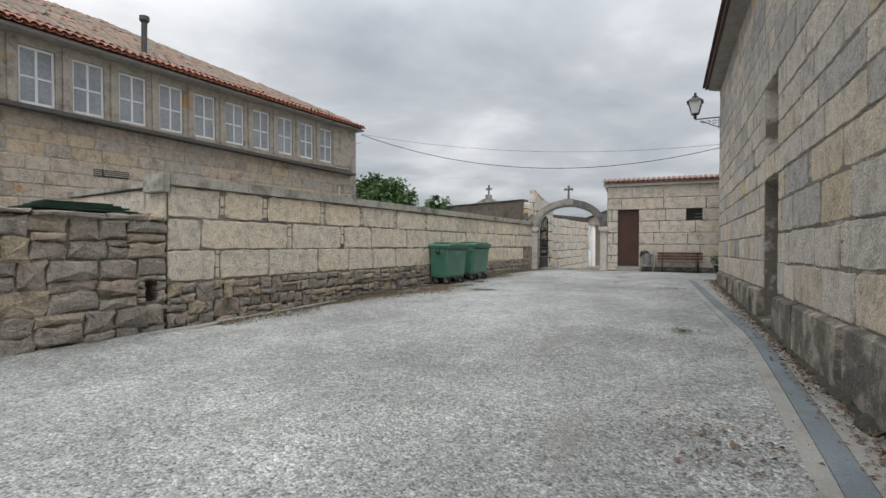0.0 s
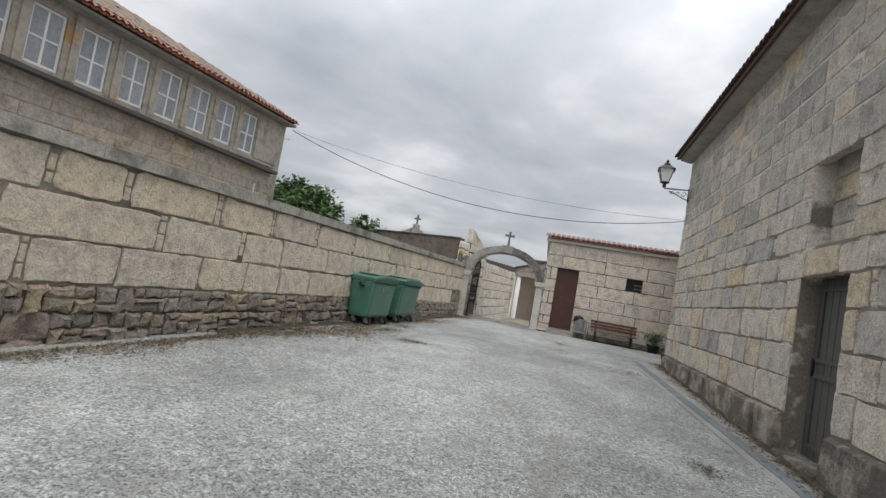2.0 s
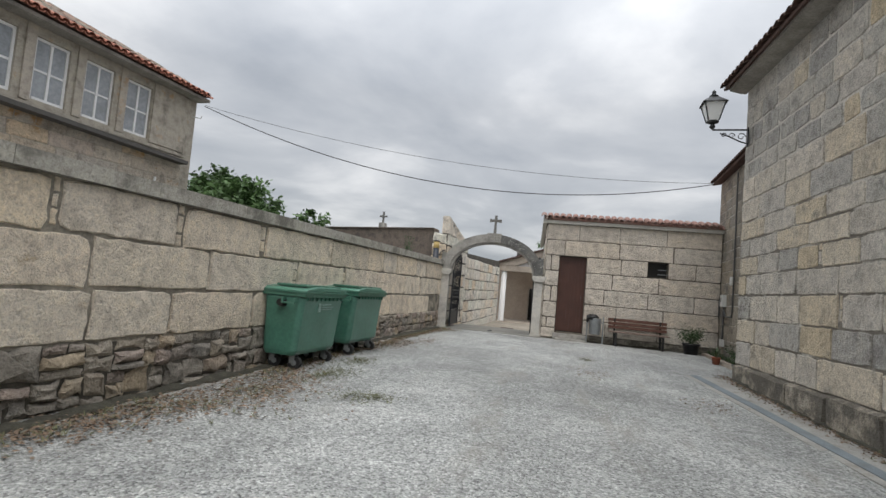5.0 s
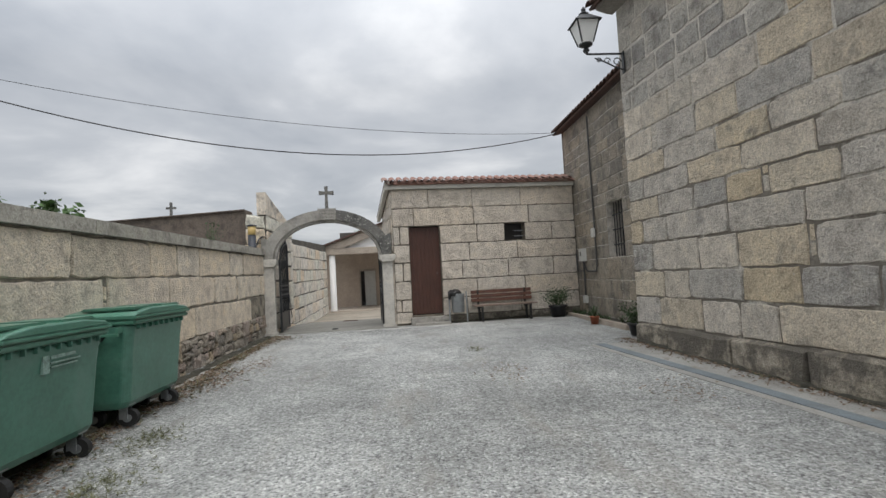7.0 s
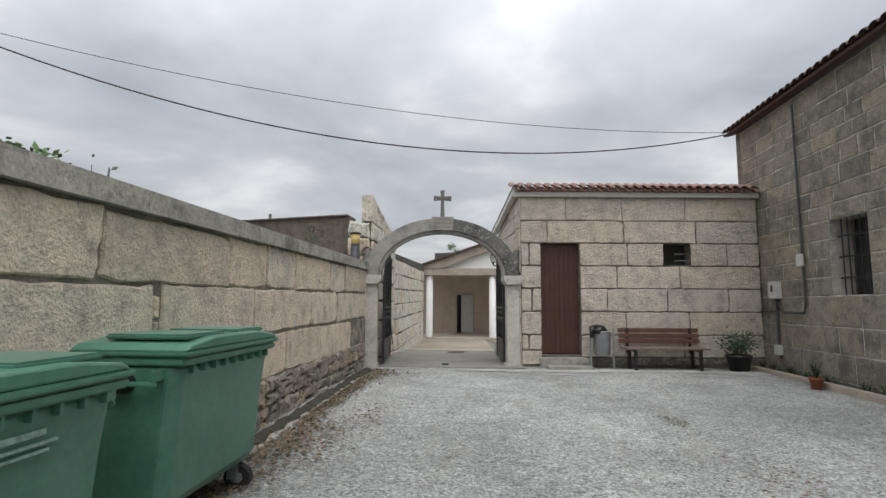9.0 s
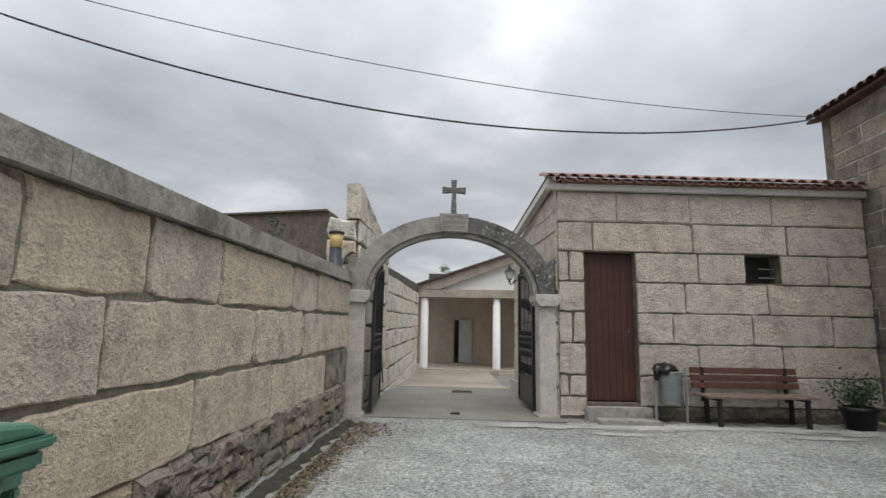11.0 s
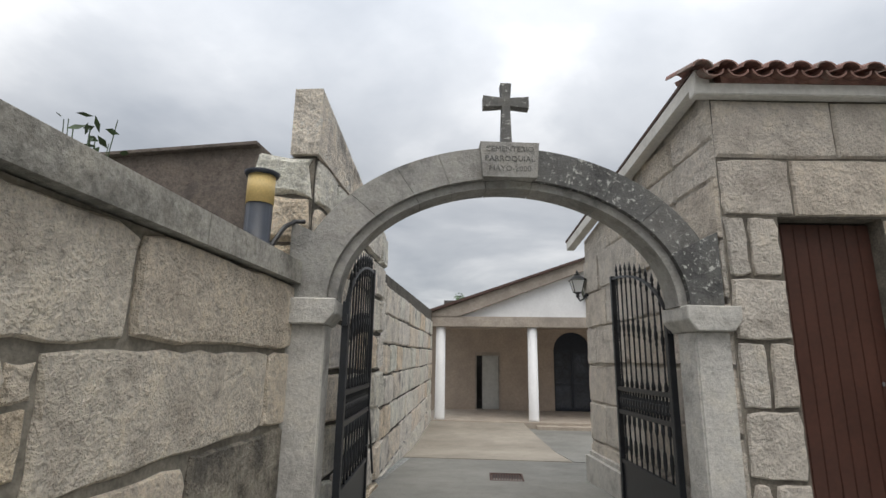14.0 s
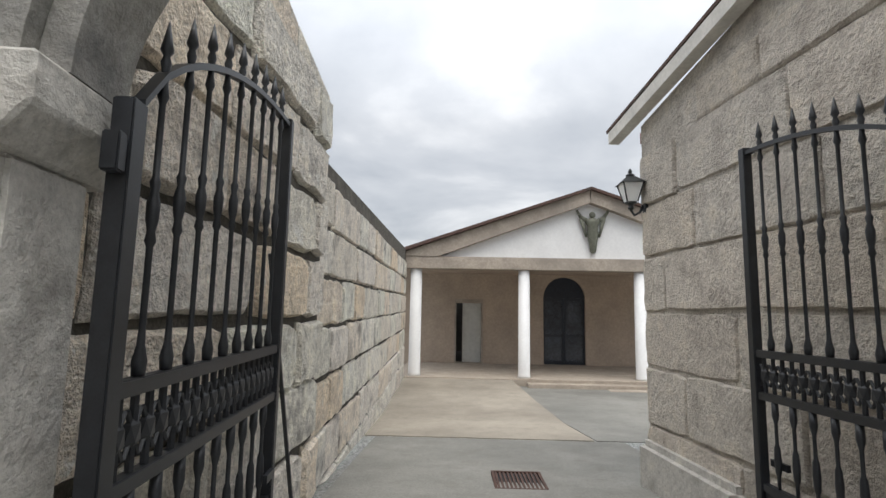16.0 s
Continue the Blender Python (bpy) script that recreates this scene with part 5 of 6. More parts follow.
# ---- bench, litter bin, pots ----
bench = thing("bench", GHM @ pose(1.93, -0.08, 0.46), "brown wooden slatted bench on dark iron legs", "bench")
BL = 1.62
for k, z in enumerate((0.50, 0.605, 0.71)):
    part("back_slat", boxed((0, BL, -0.09 + 0.02 * k, -0.06 + 0.02 * k, z, z + 0.085), bevel=0.008), BENCH_WOOD, bench)
for k in range(4):
    part("seat_slat", boxed((0, BL, -0.52 + 0.105 * k, -0.43 + 0.105 * k, 0.40, 0.435), bevel=0.008), BENCH_SEAT, bench)
for x in (0.16, BL - 0.2):
    part("leg", boxed((x, x + 0.05, -0.50, -0.44, 0.0, 0.36), (x, x + 0.05, -0.16, -0.10, 0.0, 0.36), (x, x + 0.05, -0.52, -0.08, 0.361, 0.398), bevel=0.006), BENCH_LEG, bench)
    part("back_post", boxed((x, x + 0.05, -0.058, -0.02, 0.30, 0.80), bevel=0.006), BENCH_LEG, bench)

litter = thing("litter_bin", GHM @ pose(1.55, -0.30, 0.455), "grey perforated metal litter bin with black bag", "litter bin")
for s in (-1, 1):
    part("post", sweep(bmesh.new(), [(s * 0.225, 0, 0.0), (s * 0.225, 0, 0.80)], 0.02, 8), STEEL, litter)
    part("foot", boxed((s * 0.225 - 0.03, s * 0.225 + 0.03, -0.05, 0.05, 0, 0.012)), STEEL, litter)
    part("pivot", tube(bmesh.new(), (s * 0.17, 0, 0.62), (s * 0.205, 0, 0.62), 0.015, sides=8), STEEL, litter)
part("drum", lathe(bmesh.new(), [(0.14, 0.28), (0.155, 0.30), (0.17, 0.72), (0.176, 0.735), (0.176, 0.75), (0.16, 0.75)], 24), STEEL, litter, smooth=True)
rb = random.Random(3)
bm = bmesh.new()
bmesh.ops.create_icosphere(bm, subdivisions=3, radius=0.17, matrix=Matrix.Translation((-0.08, 0, 0.77)) @ Matrix.Diagonal((1.0, 1.0, 0.55, 1)))
for v in bm.verts:
    v.co += Vector((rb.uniform(-1, 1), rb.uniform(-1, 1), rb.uniform(-1, 1))) * 0.02
tube(bm, (-0.2, -0.05, 0.82), (-0.23, -0.06, 0.62), 0.06, 0.03, 8)
part("bin_bag", bm, BLACK_PLASTIC, litter, smooth=True)


def blades(bm, rng_, n, r, h, width, lean=0.6):
    """Arching narrow leaves from one root."""
    for _ in range(n):
        a = rng_.uniform(0, 2 * math.pi)
        hh, out = h * rng_.uniform(0.5, 1.0), r * rng_.uniform(0.4, 1.0)
        side = Vector((-math.sin(a), math.cos(a), 0)) * width * rng_.uniform(0.6, 1.2)
        prev = None
        for k in range(4):
            f = k / 3
            c = Vector((math.cos(a) * out * f ** 1.4, math.sin(a) * out * f ** 1.4, hh * (1 - (1 - f) ** 1.6) * (1 - lean * 0.35 * f * f)))
            wdt = side * (1 - 0.85 * f)
            q = (bm.verts.new(c - wdt), bm.verts.new(c + wdt))
            if prev:
                bm.faces.new((prev[0], prev[1], q[1], q[0]))
            prev = q
    return bm


def bush(bm, rng_, n, r, h, leaf):
    """Leaves on short twigs, filling an uneven round crown."""
    for _ in range(26):
        a, o = rng_.uniform(0, 2 * math.pi), r * rng_.uniform(0.2, 0.85)
        tip = Vector((math.cos(a) * o, math.sin(a) * o, h * rng_.uniform(0.45, 1.05)))
        tube(bm, (0, 0, 0), tip, 0.006, 0.003, 4)
        for _ in range(n // 26):
            p = tip * rng_.uniform(0.45, 1.05) + Vector((rng_.gauss(0, 0.25), rng_.gauss(0, 0.25), rng_.gauss(0, 0.22))) * r * 0.6
            u = Vector((rng_.uniform(-1, 1), rng_.uniform(-1, 1), rng_.uniform(-0.3, 0.8))).normalized() * leaf * rng_.uniform(0.6, 1.3)
            v = u.cross(Vector((rng_.uniform(-1, 1), rng_.uniform(-1, 1), rng_.uniform(-1, 1)))).normalized() * leaf * 0.4
            bm.faces.new([bm.verts.new(q) for q in (p - u, p + v, p + u, p - v)])
    return bm


def potted(name, at, pot_r, pot_h, material, label, h, n, flowers=False):
    p = thing(name, pose(*at), label, "potted plant")
    part("pot", lathe(bmesh.new(), [(pot_r * 0.72, 0), (pot_r * 0.95, pot_h * 0.85), (pot_r * 1.05, pot_h * 0.86), (pot_r * 1.05, pot_h), (pot_r * 0.9, pot_h), (pot_r * 0.88, pot_h * 0.92)], 20), material, p, smooth=True)
    bm = bush(bmesh.new(), random.Random(len(label)), n, pot_r * 1.9, h, 0.034) if n > 60 else blades(bmesh.new(), random.Random(len(label)), n, pot_r * 2.7, h, 0.016)
    bmesh.ops.translate(bm, vec=(0, 0, pot_h * 0.9), verts=bm.verts[:])
    part("foliage", bm, LEAF_POT, p)
    return p


potted("potted_plant", (-0.10, 21.45, 0.455), 0.23, 0.32, BLACK_PLASTIC, "leafy green plant in a black plastic pot", 0.46, 700)
potted("potted_plant", (0.10, 19.5, 0.45), 0.10, 0.17, TERRACOTTA, "small plant in a terracotta pot by the wall", 0.34, 26)
potted("potted_plant", (0.12, 17.45, 0.44), 0.19, 0.22, BLACK_PLASTIC, "bushy plant in a dark pot by the church corner", 0.36, 400)
tagged(part("kerb_wing", boxed((0.22, 0.36, 18.2, 21.7, 0.3, 0.54), bevel=0.015), STEP_STONE), "low concrete kerb of a planting strip", "kerb", kind="structure")
bm = bmesh.new()
rw = random.Random(31)
for i in range(26):
    b2 = blades(bmesh.new(), rw, 9, 0.14, 0.22, 0.012)
    off = Vector((rw.uniform(0.40, 0.62), rw.uniform(18.1, 21.8), 0.46))
    for f in b2.faces:
        bm.faces.new([bm.verts.new(v.co + off) for v in f.verts])
    b2.free()
tagged(part("weeds", bm, LEAF_POT), "low green weeds in the strip by the wing wall", "weeds", kind="stuff")

# ---- meter, conduit ----
meter = thing("meter_box", wing.matrix_basis @ pose(1.13, -0.005, 1.86), "pale grey electricity meter box on granite wall", "meter box")
part("case", boxed((-0.14, 0.14, -0.12, 0.0, 0, 0.33), bevel=0.012), BOX_GREY, meter)
part("dial_window", boxed((-0.035, 0.035, -0.126, -0.121, 0.13, 0.25)), SCREEN, meter)
cond = thing("conduit", wing.matrix_basis.copy(), "dark electrical conduit fixed to the granite wall", "conduit")
part("riser", sweep(bmesh.new(), [(2.05, -0.06, 5.4), (2.04, -0.05, 3.2), (2.05, -0.05, 1.72), (1.98, -0.05, 1.60), (1.35, -0.05, 1.60), (1.14, -0.05, 1.80)], 0.021, 8), PIPE, cond)
part("branch", sweep(bmesh.new(), [(1.13, -0.05, 1.86), (1.13, -0.05, 0.98)], 0.024, 8), PIPE, cond)
part("branch", sweep(bmesh.new(), [(1.13, -0.05, 1.62), (0.62, -0.05, 1.60), (0.60, -0.05, 2.1)], 0.018, 8), PIPE, cond)
part("junction_box", boxed((1.98, 2.14, -0.13, -0.081, 2.42, 2.64), bevel=0.008), BOX_GREY, cond)
part("socket_box", boxed((1.06, 1.2, -0.11, -0.01, 0.78, 0.97), bevel=0.008), BOX_GREY, cond)

# ---- overhead cables ----


def cable(name, a, b, sag, r, label):
    pts = []
    for i in range(33):
        f = i / 32
        p = Vector(a).lerp(Vector(b), f)
        p.z -= sag * 4 * f * (1 - f)
        pts.append(p)
    o = part(name, sweep(bmesh.new(), pts, r, 6), CABLE)
    return tagged(o, label, "cable")


cable("overhead_cable", (-14.5, 18.3, 6.5), (0.5, 22.5, 5.52), 1.24, 0.013, "thick black overhead cable sagging between buildings")
cable("overhead_cable", (-14.5, 18.32, 6.53), (0.5, 22.52, 5.55), 0.57, 0.006, "thin black overhead wire between buildings")

# ---- tarp, trees ----
rt = random.Random(9)
tarp = thing("folded_tarp", pose(-7.55, 3.35, 1.80), "folded dark green plastic sheets on the old wall", "tarpaulin")
for i in range(4):
    o = part("sheet", boxed((-0.32 + 0.03 * i, 0.2 - 0.02 * i, -0.7 + 0.07 * i, 0.62 - 0.1 * i, 0.028 * i, 0.028 * i + 0.024), bevel=0.008), TARP, tarp)
    o.rotation_euler = (rt.uniform(-0.02, 0.02), rt.uniform(-0.03, 0.03), rt.uniform(-0.08, 0.08))


def tree_thing(at, h, r, seed, n_clumps, leaves, label):
    rg = random.Random(seed)
    t = thing("tree", pose(*at), label, "tree")
    bm = bmesh.new()
    tube(bm, (0, 0, -0.2), (0.1, 0.05, h * 0.35), 0.22, 0.16, 10)
    tips = []
    for i in range(9):
        a, up = i * 2.4 + rg.uniform(-0.3, 0.3), h * rg.uniform(0.45, 0.85)
        end = (math.cos(a) * r * rg.uniform(0.4, 0.8), math.sin(a) * r * rg.uniform(0.4, 0.8), up)
        tube(bm, (0.1, 0.05, h * rg.uniform(0.25, 0.36)), end, 0.09, 0.025, 7)
        tips.append(end)
    part("trunk", bm, BARK, t)
    verts, faces = [], []
    for c in range(n_clumps):
        th, ph = rg.uniform(0, 2 * math.pi), math.acos(rg.uniform(-0.7, 1.0))
        rad = r * rg.uniform(0.55, 1.05)
        cx, cy, cz = rad * math.sin(ph) * math.cos(th), rad * math.sin(ph) * math.sin(th), h * 0.62 + rad * 0.62 * math.cos(ph) * h / (2 * r)
        cr = r * rg.uniform(0.16, 0.30)
        for _ in range(leaves):
            p = Vector((rg.gauss(0, 0.5), rg.gauss(0, 0.5), rg.gauss(0, 0.42))) * cr + Vector((cx, cy, cz))
            u = Vector((rg.uniform(-1, 1), rg.uniform(-1, 1), rg.uniform(-0.7, 0.3))).normalized()
            v = u.cross(Vector((rg.uniform(-1, 1), rg.uniform(-1, 1), rg.uniform(-1, 1)))).normalized()
            s = rg.uniform(0.07, 0.13)
            k = len(verts)
            verts += [p - u * s, p + v * s * 0.45, p + u * s, p - v * s * 0.45]
            faces.append((k, k + 1, k + 2, k + 3))
    me = bpy.data.meshes.new("crown")
    me.from_pydata([tuple(v) for v in verts], [], faces)
    mesh_part("crown", me, LEAF, t)
    return t


tree_thing((-14.45, 19.85, 0.2), 4.9, 1.62, 4, 110, 150, "broad green leafy tree behind the wall")
tree_thing((-12.0, 21.0, 0.3), 3.7, 0.8, 6, 26, 60, "small leafy tree behind the granite wall")
tree_thing((-7.6, 62.0, 0.0), 8.2, 1.5, 8, 30, 70, "dark conical tree beyond the chapel")

# ---- litter and weeds on the ground ----


def scatter(name, seed, n, where, size, material, label, upright=False):
    rg = random.Random(seed)
    verts, faces = [], []
    for _ in range(n):
        x, y = where(rg)
        z = ground_z(y) + 0.018
        if upright:
            for _ in range(5):
                a, hgt, w = rg.uniform(0, 6.283), size * rg.uniform(0.5, 1.6), size * 0.12
                k = len(verts)
                dx_, dy_ = math.cos(a), math.sin(a)
                verts += [(x - dy_ * w, y + dx_ * w, z), (x + dy_ * w, y - dx_ * w, z), (x + dx_ * hgt, y + dy_ * hgt, z + hgt * rg.uniform(0.2, 0.8))]
                faces.append((k, k + 1, k + 2))
        else:
            a, s = rg.uniform(0, 6.283), size * rg.uniform(0.4, 1.5)
            k = len(verts)
            c, d = math.cos(a) * s, math.sin(a) * s
            verts += [(x - c, y - d, z + rg.uniform(0, 0.012)), (x + d * 0.45, y - c * 0.45, z + rg.uniform(0, 0.02)), (x + c, y + d, z + rg.uniform(0, 0.012)), (x - d * 0.45, y + c * 0.45, z + rg.uniform(0, 0.02))]
            faces.append((k, k + 1, k + 2, k + 3))
    me = bpy.data.meshes.new(name)
    me.from_pydata(verts, [], faces)
    o = mesh_part(name, me, material)
    return tagged(o, label, "debris", kind="stuff")


def along_wall(rg):
    y = rg.uniform(5.0, 20.8)
    return -7.08 + abs(rg.gauss(0, 0.24)) * (0.5 + 0.7 * max(0.0, math.sin(y * 1.3)) + 1.5 * math.exp(-((y - 10.6) / 1.7) ** 2)), y


def patches(centres, spread):
    def pick(rg):
        c = rg.choice(centres)
        return rg.gauss(c[0], spread), rg.gauss(c[1], spread * 1.4)
    return pick


scatter("dead_leaves", 1, 6500, along_wall, 0.022, LITTER, "brown dead leaves and bits along the wall foot")
scatter("dry_grass", 2, 800, along_wall, 0.05, WEED, "dry grass tufts along the wall foot", True)
scatter("dry_grass", 3, 300, patches([(-5.55, 11.35), (-5.35, 11.4), (-5.15, 11.45), (-2.9, 17.1), (-0.57, 7.44), (-6.3, 12.3), (-6.4, 13.6)], 0.10), 0.04, WEED, "flattened tufts of grass on the yard", True)
scatter("dead_leaves", 4, 900, patches([(-6.5, 16.6), (-2.8, 15.2), (-6.4, 17.2), (-0.3, 3.4), (-0.12, 3.6), (-6.5, 11.4), (-6.8, 16.1), (-1.2, 13.8)], 0.22), 0.02, LITTER, "scattered brown leaf litter on the yard")


scatter("dead_leaves", 7, 1300, patches([(-6.5, 10.5), (-6.3, 11.0), (-6.6, 11.7), (-6.85, 9.7), (-6.75, 10.1), (-6.9, 9.2), (-6.75, 15.9)], 0.24), 0.026, LITTER, "drift of brown leaf litter beside the wall foot")
scatter("moss_tufts", 8, 700, patches([(-6.35, 12.1), (-6.2, 12.5), (-6.4, 13.4), (-6.5, 10.9), (-6.8, 9.9)], 0.16), 0.03, WEED, "flattened green moss and weeds near the bins", True)


def by_church(rg):
    y = rg.uniform(1.0, 17.2)
    return church_x(y) - 0.06 - abs(rg.gauss(0, 0.13)), y


scatter("dead_leaves", 5, 4200, by_church, 0.021, LITTER, "brown leaf litter at the foot of the church wall")
scatter("weeds", 6, 160, by_church, 0.05, WEED, "small weeds at the foot of the church wall", True)

# ---- dark soil at the wall feet ----


def soil(name, a, b, width, seed, label):
    """A ragged low ridge of soil and moss along a wall foot."""
    rg = random.Random(seed)
    d = Vector((b[0] - a[0], b[1] - a[1], 0))
    side = Vector((d.y, -d.x, 0)).normalized()
    n = int(d.length / 0.12)
    bm = bmesh.new()
    rows = []
    for i in range(n + 1):
        p = Vector((a[0], a[1], 0)) + d * (i / n)
        w = width * rg.uniform(0.35, 1.0)
        z = ground_z(p.y)
        rows.append([bm.verts.new((*(p - side * 0.02).xy, z + rg.uniform(0.03, 0.075))), bm.verts.new((*(p + side * w * 0.5).xy, z + rg.uniform(0.02, 0.045))), bm.verts.new((*(p + side * w).xy, z - 0.02))])
    for r0, r1 in zip(rows, rows[1:]):
        for k in range(2):
            bm.faces.new((r0[k], r0[k + 1], r1[k + 1], r1[k]))
    bmesh.ops.recalc_face_normals(bm, faces=bm.faces[:])
    return tagged(part(name, bm, SOIL), label, "soil", kind="stuff")


soil("soil", (-2.95, 21.76), (0.6, 22.03), 0.30, 1, "dark mossy soil at the outbuilding foot")
soil("soil", (0.70, 21.9), (0.64, 17.2), 0.36, 2, "dark planting soil along the wing wall")
soil("soil", (church_x(16.8) - 0.08, 16.8), (church_x(4.0) - 0.08, 4.0), 0.16, 3, "dark dirt gathered at the church wall foot")
soil("soil", (-7.20, 8.0), (-7.24, 20.9), 0.20, 4, "brown dirt gathered along the granite wall foot")


def cement_patch(cx, cy, rx, ry, seed):
    """A worn skim of pale cement with a ragged edge, thin on the ground."""
    rg = random.Random(seed)
    bm = bmesh.new()
    ring = []
    for i in range(44):
        t = 2 * math.pi * i / 44
        k = rg.uniform(0.45, 1.25)
        x, y = cx + rx * k * math.cos(t), cy + ry * k * math.sin(t)
        ring.append(bm.verts.new((x, y, ground_z(y) + 0.004)))
    mid = bm.verts.new((cx, cy, ground_z(cy) + 0.010))
    for a, b in zip(ring, ring[1:] + ring[:1]):
        bm.faces.new((a, b, mid))
    bmesh.ops.recalc_face_normals(bm, faces=bm.faces[:])
    return tagged(part("cement_patch", bm, CEMENT_PALE), "worn pale cement skim on the yard ground", "cement", kind="structure")


for k, (cx, cy, rx, ry) in enumerate(((-4.6, 21.02, 1.0, 0.16), (-3.0, 21.12, 1.1, 0.26), (-1.5, 21.2, 1.2, 0.24), (-0.2, 21.1, 0.7, 0.22), (-3.6, 20.6, 0.5, 0.12), (-1.0, 20.7, 0.55, 0.10))):
    cement_patch(cx, cy, rx, ry, 300 + k)

# ---- small fittings ----
hook = thing("cable_hook", pose(-14.75, 18.22, 6.15), "small white cable hook at the school corner", "hook")
part("arm", sweep(bmesh.new(), [(-0.1, 0, 0), (0.22, 0.02, -0.06), (0.24, 0.02, 0.02)], 0.012), BOX_GREY, hook)
down = thing("downpipe", pose(-14.82, 17.16, 3.25), "short white plastic pipe on the school corner", "pipe")
part("pipe", tube(bmesh.new(), (0, 0, 0), (0, 0, 0.78), 0.03, sides=10), WHITE, down)
hose = thing("hose", pose(-7.52, 21.22, 2.60), "black flexible conduit looping over the wall top", "hose")
part("loop", sweep(bmesh.new(), [(0.02, -0.16, 0.0), (0.04, -0.10, 0.10), (0.06, -0.02, 0.20), (0.10, 0.06, 0.26), (0.16, 0.10, 0.27)], 0.017, 8), BLACK_PLASTIC, hose)
fern = thing("fern_bush", pose(-9.3, 5.6, 1.7), "green fern growing behind the boundary wall", "fern")
part("fronds", blades(bmesh.new(), random.Random(77), 150, 0.9, 0.75, 0.03), LEAF_POT, fern)
for x, y, h in ((-8.2, 20.2, 1.46), (-8.2, 14.95, 1.22)):
    shrub = thing("shrub", pose(x, y, 1.62), "thin green shrub showing over the boundary wall", "shrub", "shrubs behind the wall")
    part("twigs", bush(bmesh.new(), random.Random(int(y)), 130, 0.24, h, 0.045), LEAF_POT, shrub)
tagged(part("terrace", boxed((-13.9, -7.9, 4.80, 21.5, 0.0, 1.62)), APRON), "raised earth terrace behind the boundary wall", "terrace", kind="structure")

# ---- stones of the walls ----
rng = random.Random(21)
lay(west, rng, wl_len, [0.80, 1.29, 1.78, 2.255], (0.8, 1.95), GRANITE_WALL, proud=0.026, jitter=0.012, bevel=0.012, slope=slope_w, gap=0.010, wobble=0.02, ragged=0.016, chips=0.28, odd=(lambda a, b, c: c == 0 and a < wl_len - 0.9 < b, GRANITE_PLINTH))
rubble(west, rng, 0.0, wl_len, -0.06, 0.79, 0.52, 0.33, RUBBLE, 0.045, slope=slope_w * 1.25, block=0.85)
rubble(old, rng, 6.5, old_len, -0.2, 1.71, 0.9, 0.42, RUBBLE, 0.035, hole=(11.08, 11.26, 0.54, 0.84), block=1.9)
lay(old, rng, old_len - 0.02, [1.70, 1.79], (0.4, 1.1), RUBBLE, depth=0.5, proud=0.05, jitter=0.02, bevel=0.02, start=6.5, gap=0.01)
lay(ret, rng, ret_len, [0.9, 1.35, 1.78, 2.18], (0.7, 1.2), GRANITE_WALL, proud=0.02, jitter=0.009, bevel=0.02, slope=0.02)

zs = [0.74]
while zs[-1] < 3.9:
    zs.append(zs[-1] + rng.choice((0.34, 0.38, 0.41, 0.44)))
zu = [zs[-1]]
while zu[-1] < 5.70:
    zu.append(zu[-1] + rng.choice((0.30, 0.33, 0.37)))
zu[-1] = 6.10
CH_GREY = (lambda u0, u1, k: rng.random() < 0.18, GRANITE_CHURCH_GREY)
lay(church, rng, 14.2, zs, (0.5, 1.35), GRANITE_CHURCH, proud=0.016, jitter=0.010, bevel=0.009, holes=CH_HOLES, gap=0.009, wobble=0.018, ragged=0.011, chips=0.07, odd=CH_GREY)
lay(church, rng, 14.2, zu, (0.32, 0.85), GRANITE_CHURCH_GREY, proud=0.012, jitter=0.010, bevel=0.009, holes=CH_HOLES, gap=0.014, wobble=0.018, ragged=0.011, odd=(lambda u0, u1, k: rng.random() < 0.35, GRANITE_CHURCH))
lay(church, rng, 14.2, [0.0, 0.735], (0.8, 1.9), GRANITE_PLINTH, depth=0.12, proud=0.085, jitter=0.018, bevel=0.03, holes=((7.82, 8.94, 0.0, 2.47),), gap=0.008)
lay(church_end, rng, 1.4, zs + zu[1:], (0.5, 0.9), GRANITE_CHURCH, proud=0.012, jitter=0.006, bevel=0.014)
zw = [0.52, 0.95, 1.38, 1.89, 2.2, 2.51, 2.83, 3.14]
while zw[-1] < 5.2:
    zw.append(zw[-1] + rng.choice((0.26, 0.29, 0.33)))
zw[-1] = 5.54
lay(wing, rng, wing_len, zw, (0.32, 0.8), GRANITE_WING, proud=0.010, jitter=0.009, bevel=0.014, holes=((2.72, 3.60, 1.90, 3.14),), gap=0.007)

lay(gate_front, rng, gf_len, [0.42, 0.655], (0.6, 1.3), GRANITE_PLINTH, proud=0.022, jitter=0.012, bevel=0.02, start=1.22, gap=0.008, ragged=0.012)
zl = [0.50, 0.80, 1.11, 1.58, 2.05, 2.52, 2.99]
for k, (z0, z1) in enumerate(zip(zl, zl[1:])):
    lay(gate_front, rng, 0.42, [z0, z1], (0.18, 0.24) if k % 2 else (0.42, 0.43), GRANITE_GATE, proud=0.024, jitter=0.01, bevel=0.010, gap=0.010, ragged=0.010)
lay(gate_front, rng, gf_len, [0.66, 1.11, 1.58, 2.05, 2.52, 2.99, 3.46], (0.85, 1.6), GRANITE_GATE, proud=0.022, jitter=0.010, bevel=0.009, ragged=0.009, holes=((0.0, 1.22, 0.0, 2.99), (2.97, 3.53, 2.53, 2.985)), gap=0.008)
lay(gate_front, rng, gf_len, [3.46, 3.95], (0.8, 1.6), GRANITE_GATE, proud=0.020, jitter=0.006, bevel=0.02, gap=0.006)
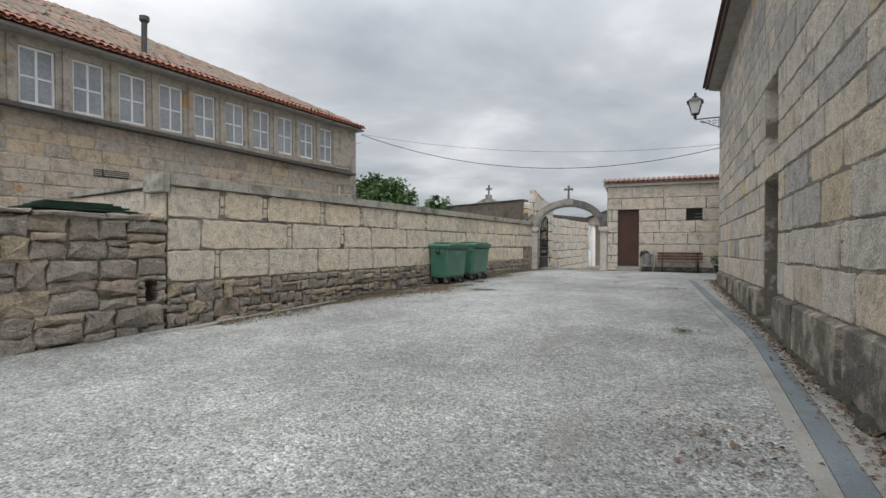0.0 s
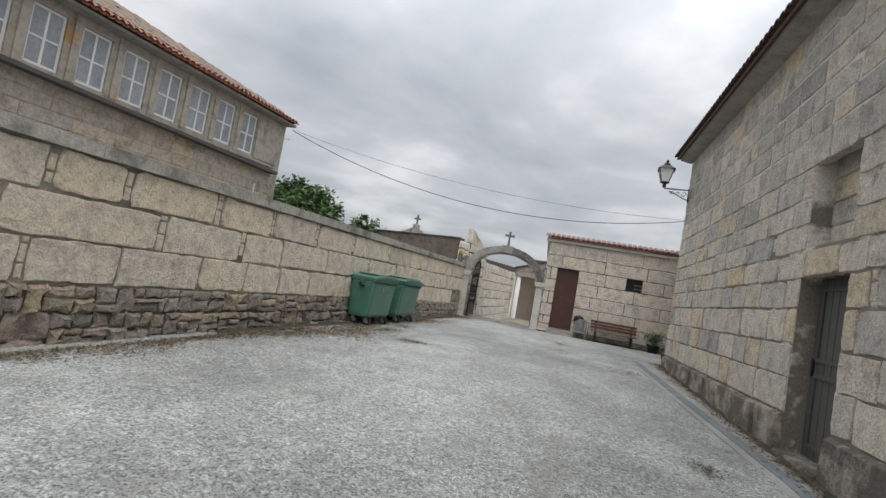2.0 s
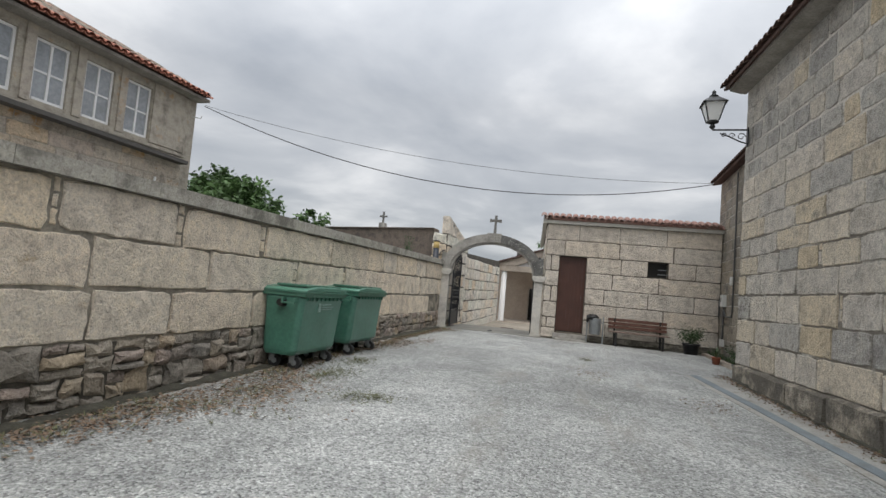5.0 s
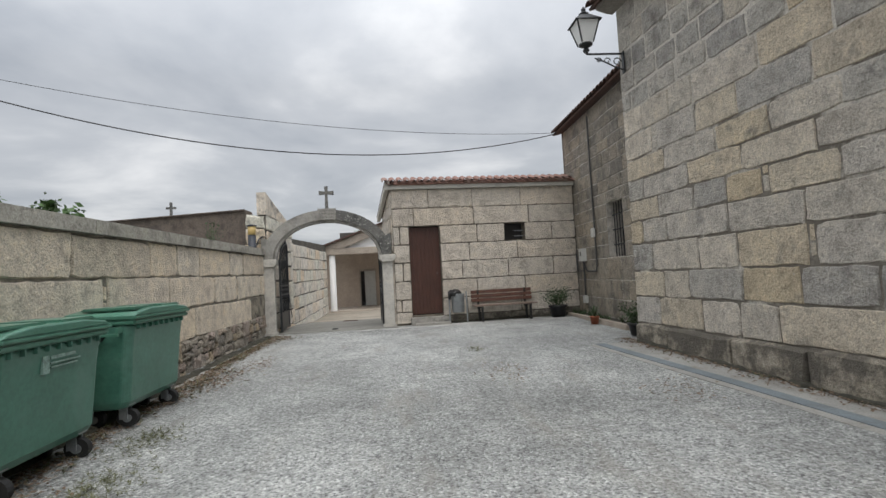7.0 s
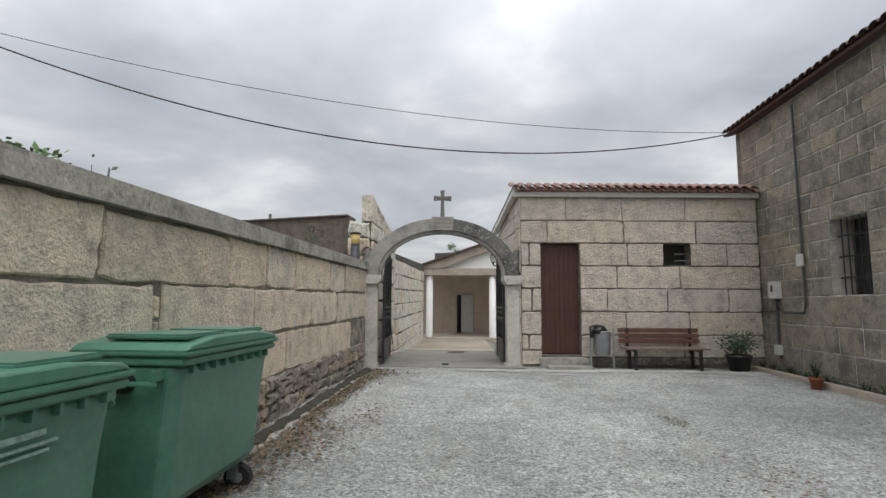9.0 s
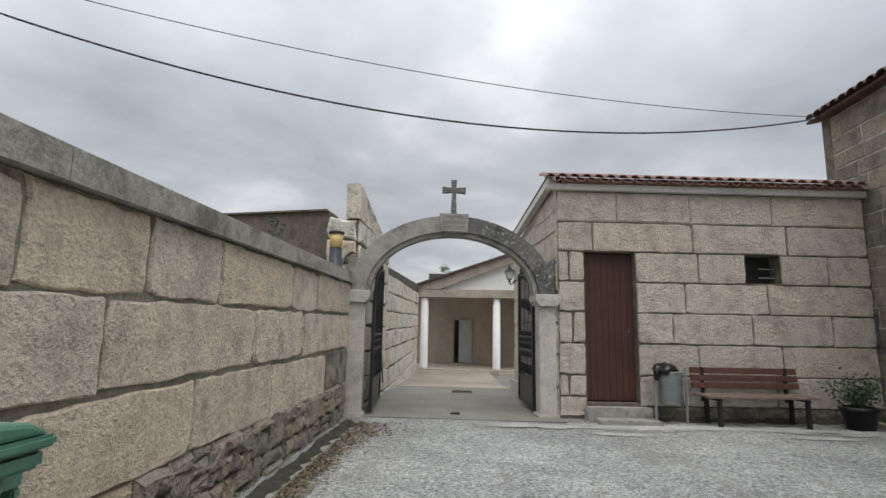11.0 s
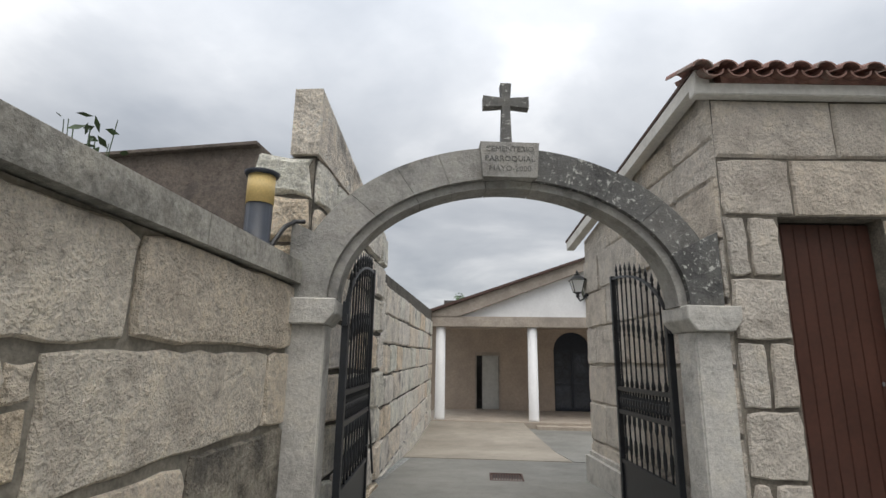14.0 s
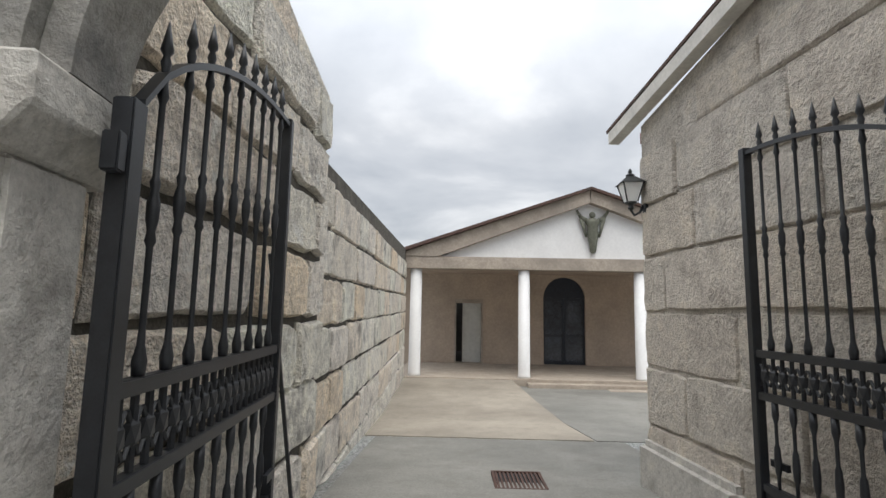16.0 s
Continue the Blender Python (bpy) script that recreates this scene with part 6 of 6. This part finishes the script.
for z0, z1 in ((0.45, 0.92), (0.92, 1.40), (1.40, 1.87), (1.87, 2.35), (2.35, 2.82), (2.82, 3.30)):
    lay(gate_side, rng, gs_len, [z0, z1], (0.75, 1.5), GRANITE_GATE, proud=0.026, jitter=0.014, bevel=0.010, gap=0.009, wobble=0.015, ragged=0.010)
lay(gate_side, rng, gs_len, [3.30, 3.62], (0.8, 1.4), GRANITE_GATE, proud=0.022, jitter=0.008, bevel=0.02, start=0.9)
lay(gate_side, rng, gs_len, [3.62, 3.92], (0.6, 1.2), GRANITE_GATE, proud=0.022, jitter=0.008, bevel=0.02, start=2.1)

zp = [0.1, 0.52, 0.94, 1.36, 1.78, 2.2, 2.62, 3.04]
lay(pass_near, rng, pn_len, zp + [3.42], (0.5, 1.3), GRANITE_PASSAGE, proud=0.045, jitter=0.022, bevel=0.02, gap=0.013, wobble=0.03, depth=0.15, ragged=0.016)
for u0, u1 in ((-0.06, 1.0), (1.0, 1.9), (1.9, 2.7)):
    top0, top1 = 3.96 - 0.21 * u0, 3.96 - 0.21 * u1
    part("capstone", prism(bmesh.new(), [(u0 + 0.01, 3.42 - 0.02 * u0), (u1 - 0.01, 3.42 - 0.02 * u1), (u1 - 0.01, max(top1, 3.44)), (u0 + 0.01, top0)], -0.035, 0.19), GRANITE_PASSAGE, pass_near)
lay(pass_far, rng, pf_len, [z - 0.1 for z in zp], (0.5, 1.5), GRANITE_PASSAGE, proud=0.035, jitter=0.018, bevel=0.018, gap=0.010, wobble=0.03, slope=0.016, depth=0.15, ragged=0.014)
# face of the stub towards the yard
stub, _ = wall("wall_stub_face", (-7.82, 21.38), (-7.345, 21.38), 0.3, 3.40, 0.1, MORTAR, "rough end face of the tall granite stub")
lay(stub, rng, 0.47, [2.30, 2.72, 3.08, 3.42], (0.45, 0.6), GRANITE_PASSAGE, proud=0.04, jitter=0.03, bevel=0.04, depth=0.4)

zc = [2.0, 2.38, 2.72, 3.06, 3.40, 3.76, 4.10, 4.44, 4.79]
lay(school, rng, sch_len, zc, (0.45, 1.25), GRANITE_SCHOOL, proud=0.02, jitter=0.014, bevel=0.02, start=11.6, gap=0.006, wobble=0.01, ragged=0.010)

# ---- roof tiles ----
me_o, me_u = tile_mesh(0.095, 0.5, 0.2), tile_mesh(0.095, 0.5, 0.2, over=False)
for me in (me_o, me_u):
    me.materials.append(TILE_RED)
roof_s = bpy.data.objects["roof_school"]
turn_w = Matrix.Rotation(radians(90), 4, "Z")
y = 4.0
while y < 18.38:
    for me, dy_, dz_ in ((me_o, 0.0, 0.05), (me_u, 0.105, 0.05)):
        o = new("eave_tile", me)
        o.parent = roof_s
        o.matrix_basis = Matrix.Translation((-14.35, y + dy_, SR_Z - 0.02 + dz_)) @ turn_w
    y += 0.21


def tile_field(name, parent, y0, y1, material, rows, x_eave, z_eave, rise, run, r=0.095, pitch=0.21, limit=None, seed=2):
    rg = random.Random(seed)
    bm = bmesh.new()
    k = rise / run
    yv = y0
    while yv < y1:
        for i in range(rows):
            xa = i * 0.40 + rg.uniform(-0.02, 0.02)
            if limit and not limit(xa, yv):
                continue
            sub = bmesh.new()
            roman_tile(sub, 0, 0, 0.46, 0, 0.46 * k, r, 0.014, True, 4)
            mt = Matrix.Translation((x_eave - xa, yv + rg.uniform(-0.012, 0.012), z_eave + xa * k + rg.uniform(0.0, 0.045))) @ turn_w
            sub.verts.index_update()
            made = [bm.verts.new(mt @ v.co) for v in sub.verts]
            for f in sub.faces:
                bm.faces.new([made[v.index] for v in f.verts])
            sub.free()
        yv += pitch
    return tagged(part(name, bm, material, parent), "weathered clay roof tiles in rows", kind="stuff")


k_s = (SR_TOP - SR_Z) / (-14.45 - SR_X)
tile_field("tile_field", roof_s, 3.0, 18.4, TILE_OLD, 14, -14.78, SR_Z + 0.33 * k_s + 0.05, k_s, 1.0, limit=lambda xa, yv: yv < 18.42 - (xa + 0.33) * (18.52 - 10.5) / 5.65)

me_d = tile_mesh(0.10, 0.4, 0.16)
me_d.materials.append(TILE_DARK)
for par, n, y_, z_ in ((roof_ch, 76, -0.46, 6.255), (roof_wing, 24, -0.28, 5.61)):
    for i in range(n):
        o = new("eave_tile", me_d)
        o.parent, o.location = par, (-0.12 + 0.205 * i, y_, z_)
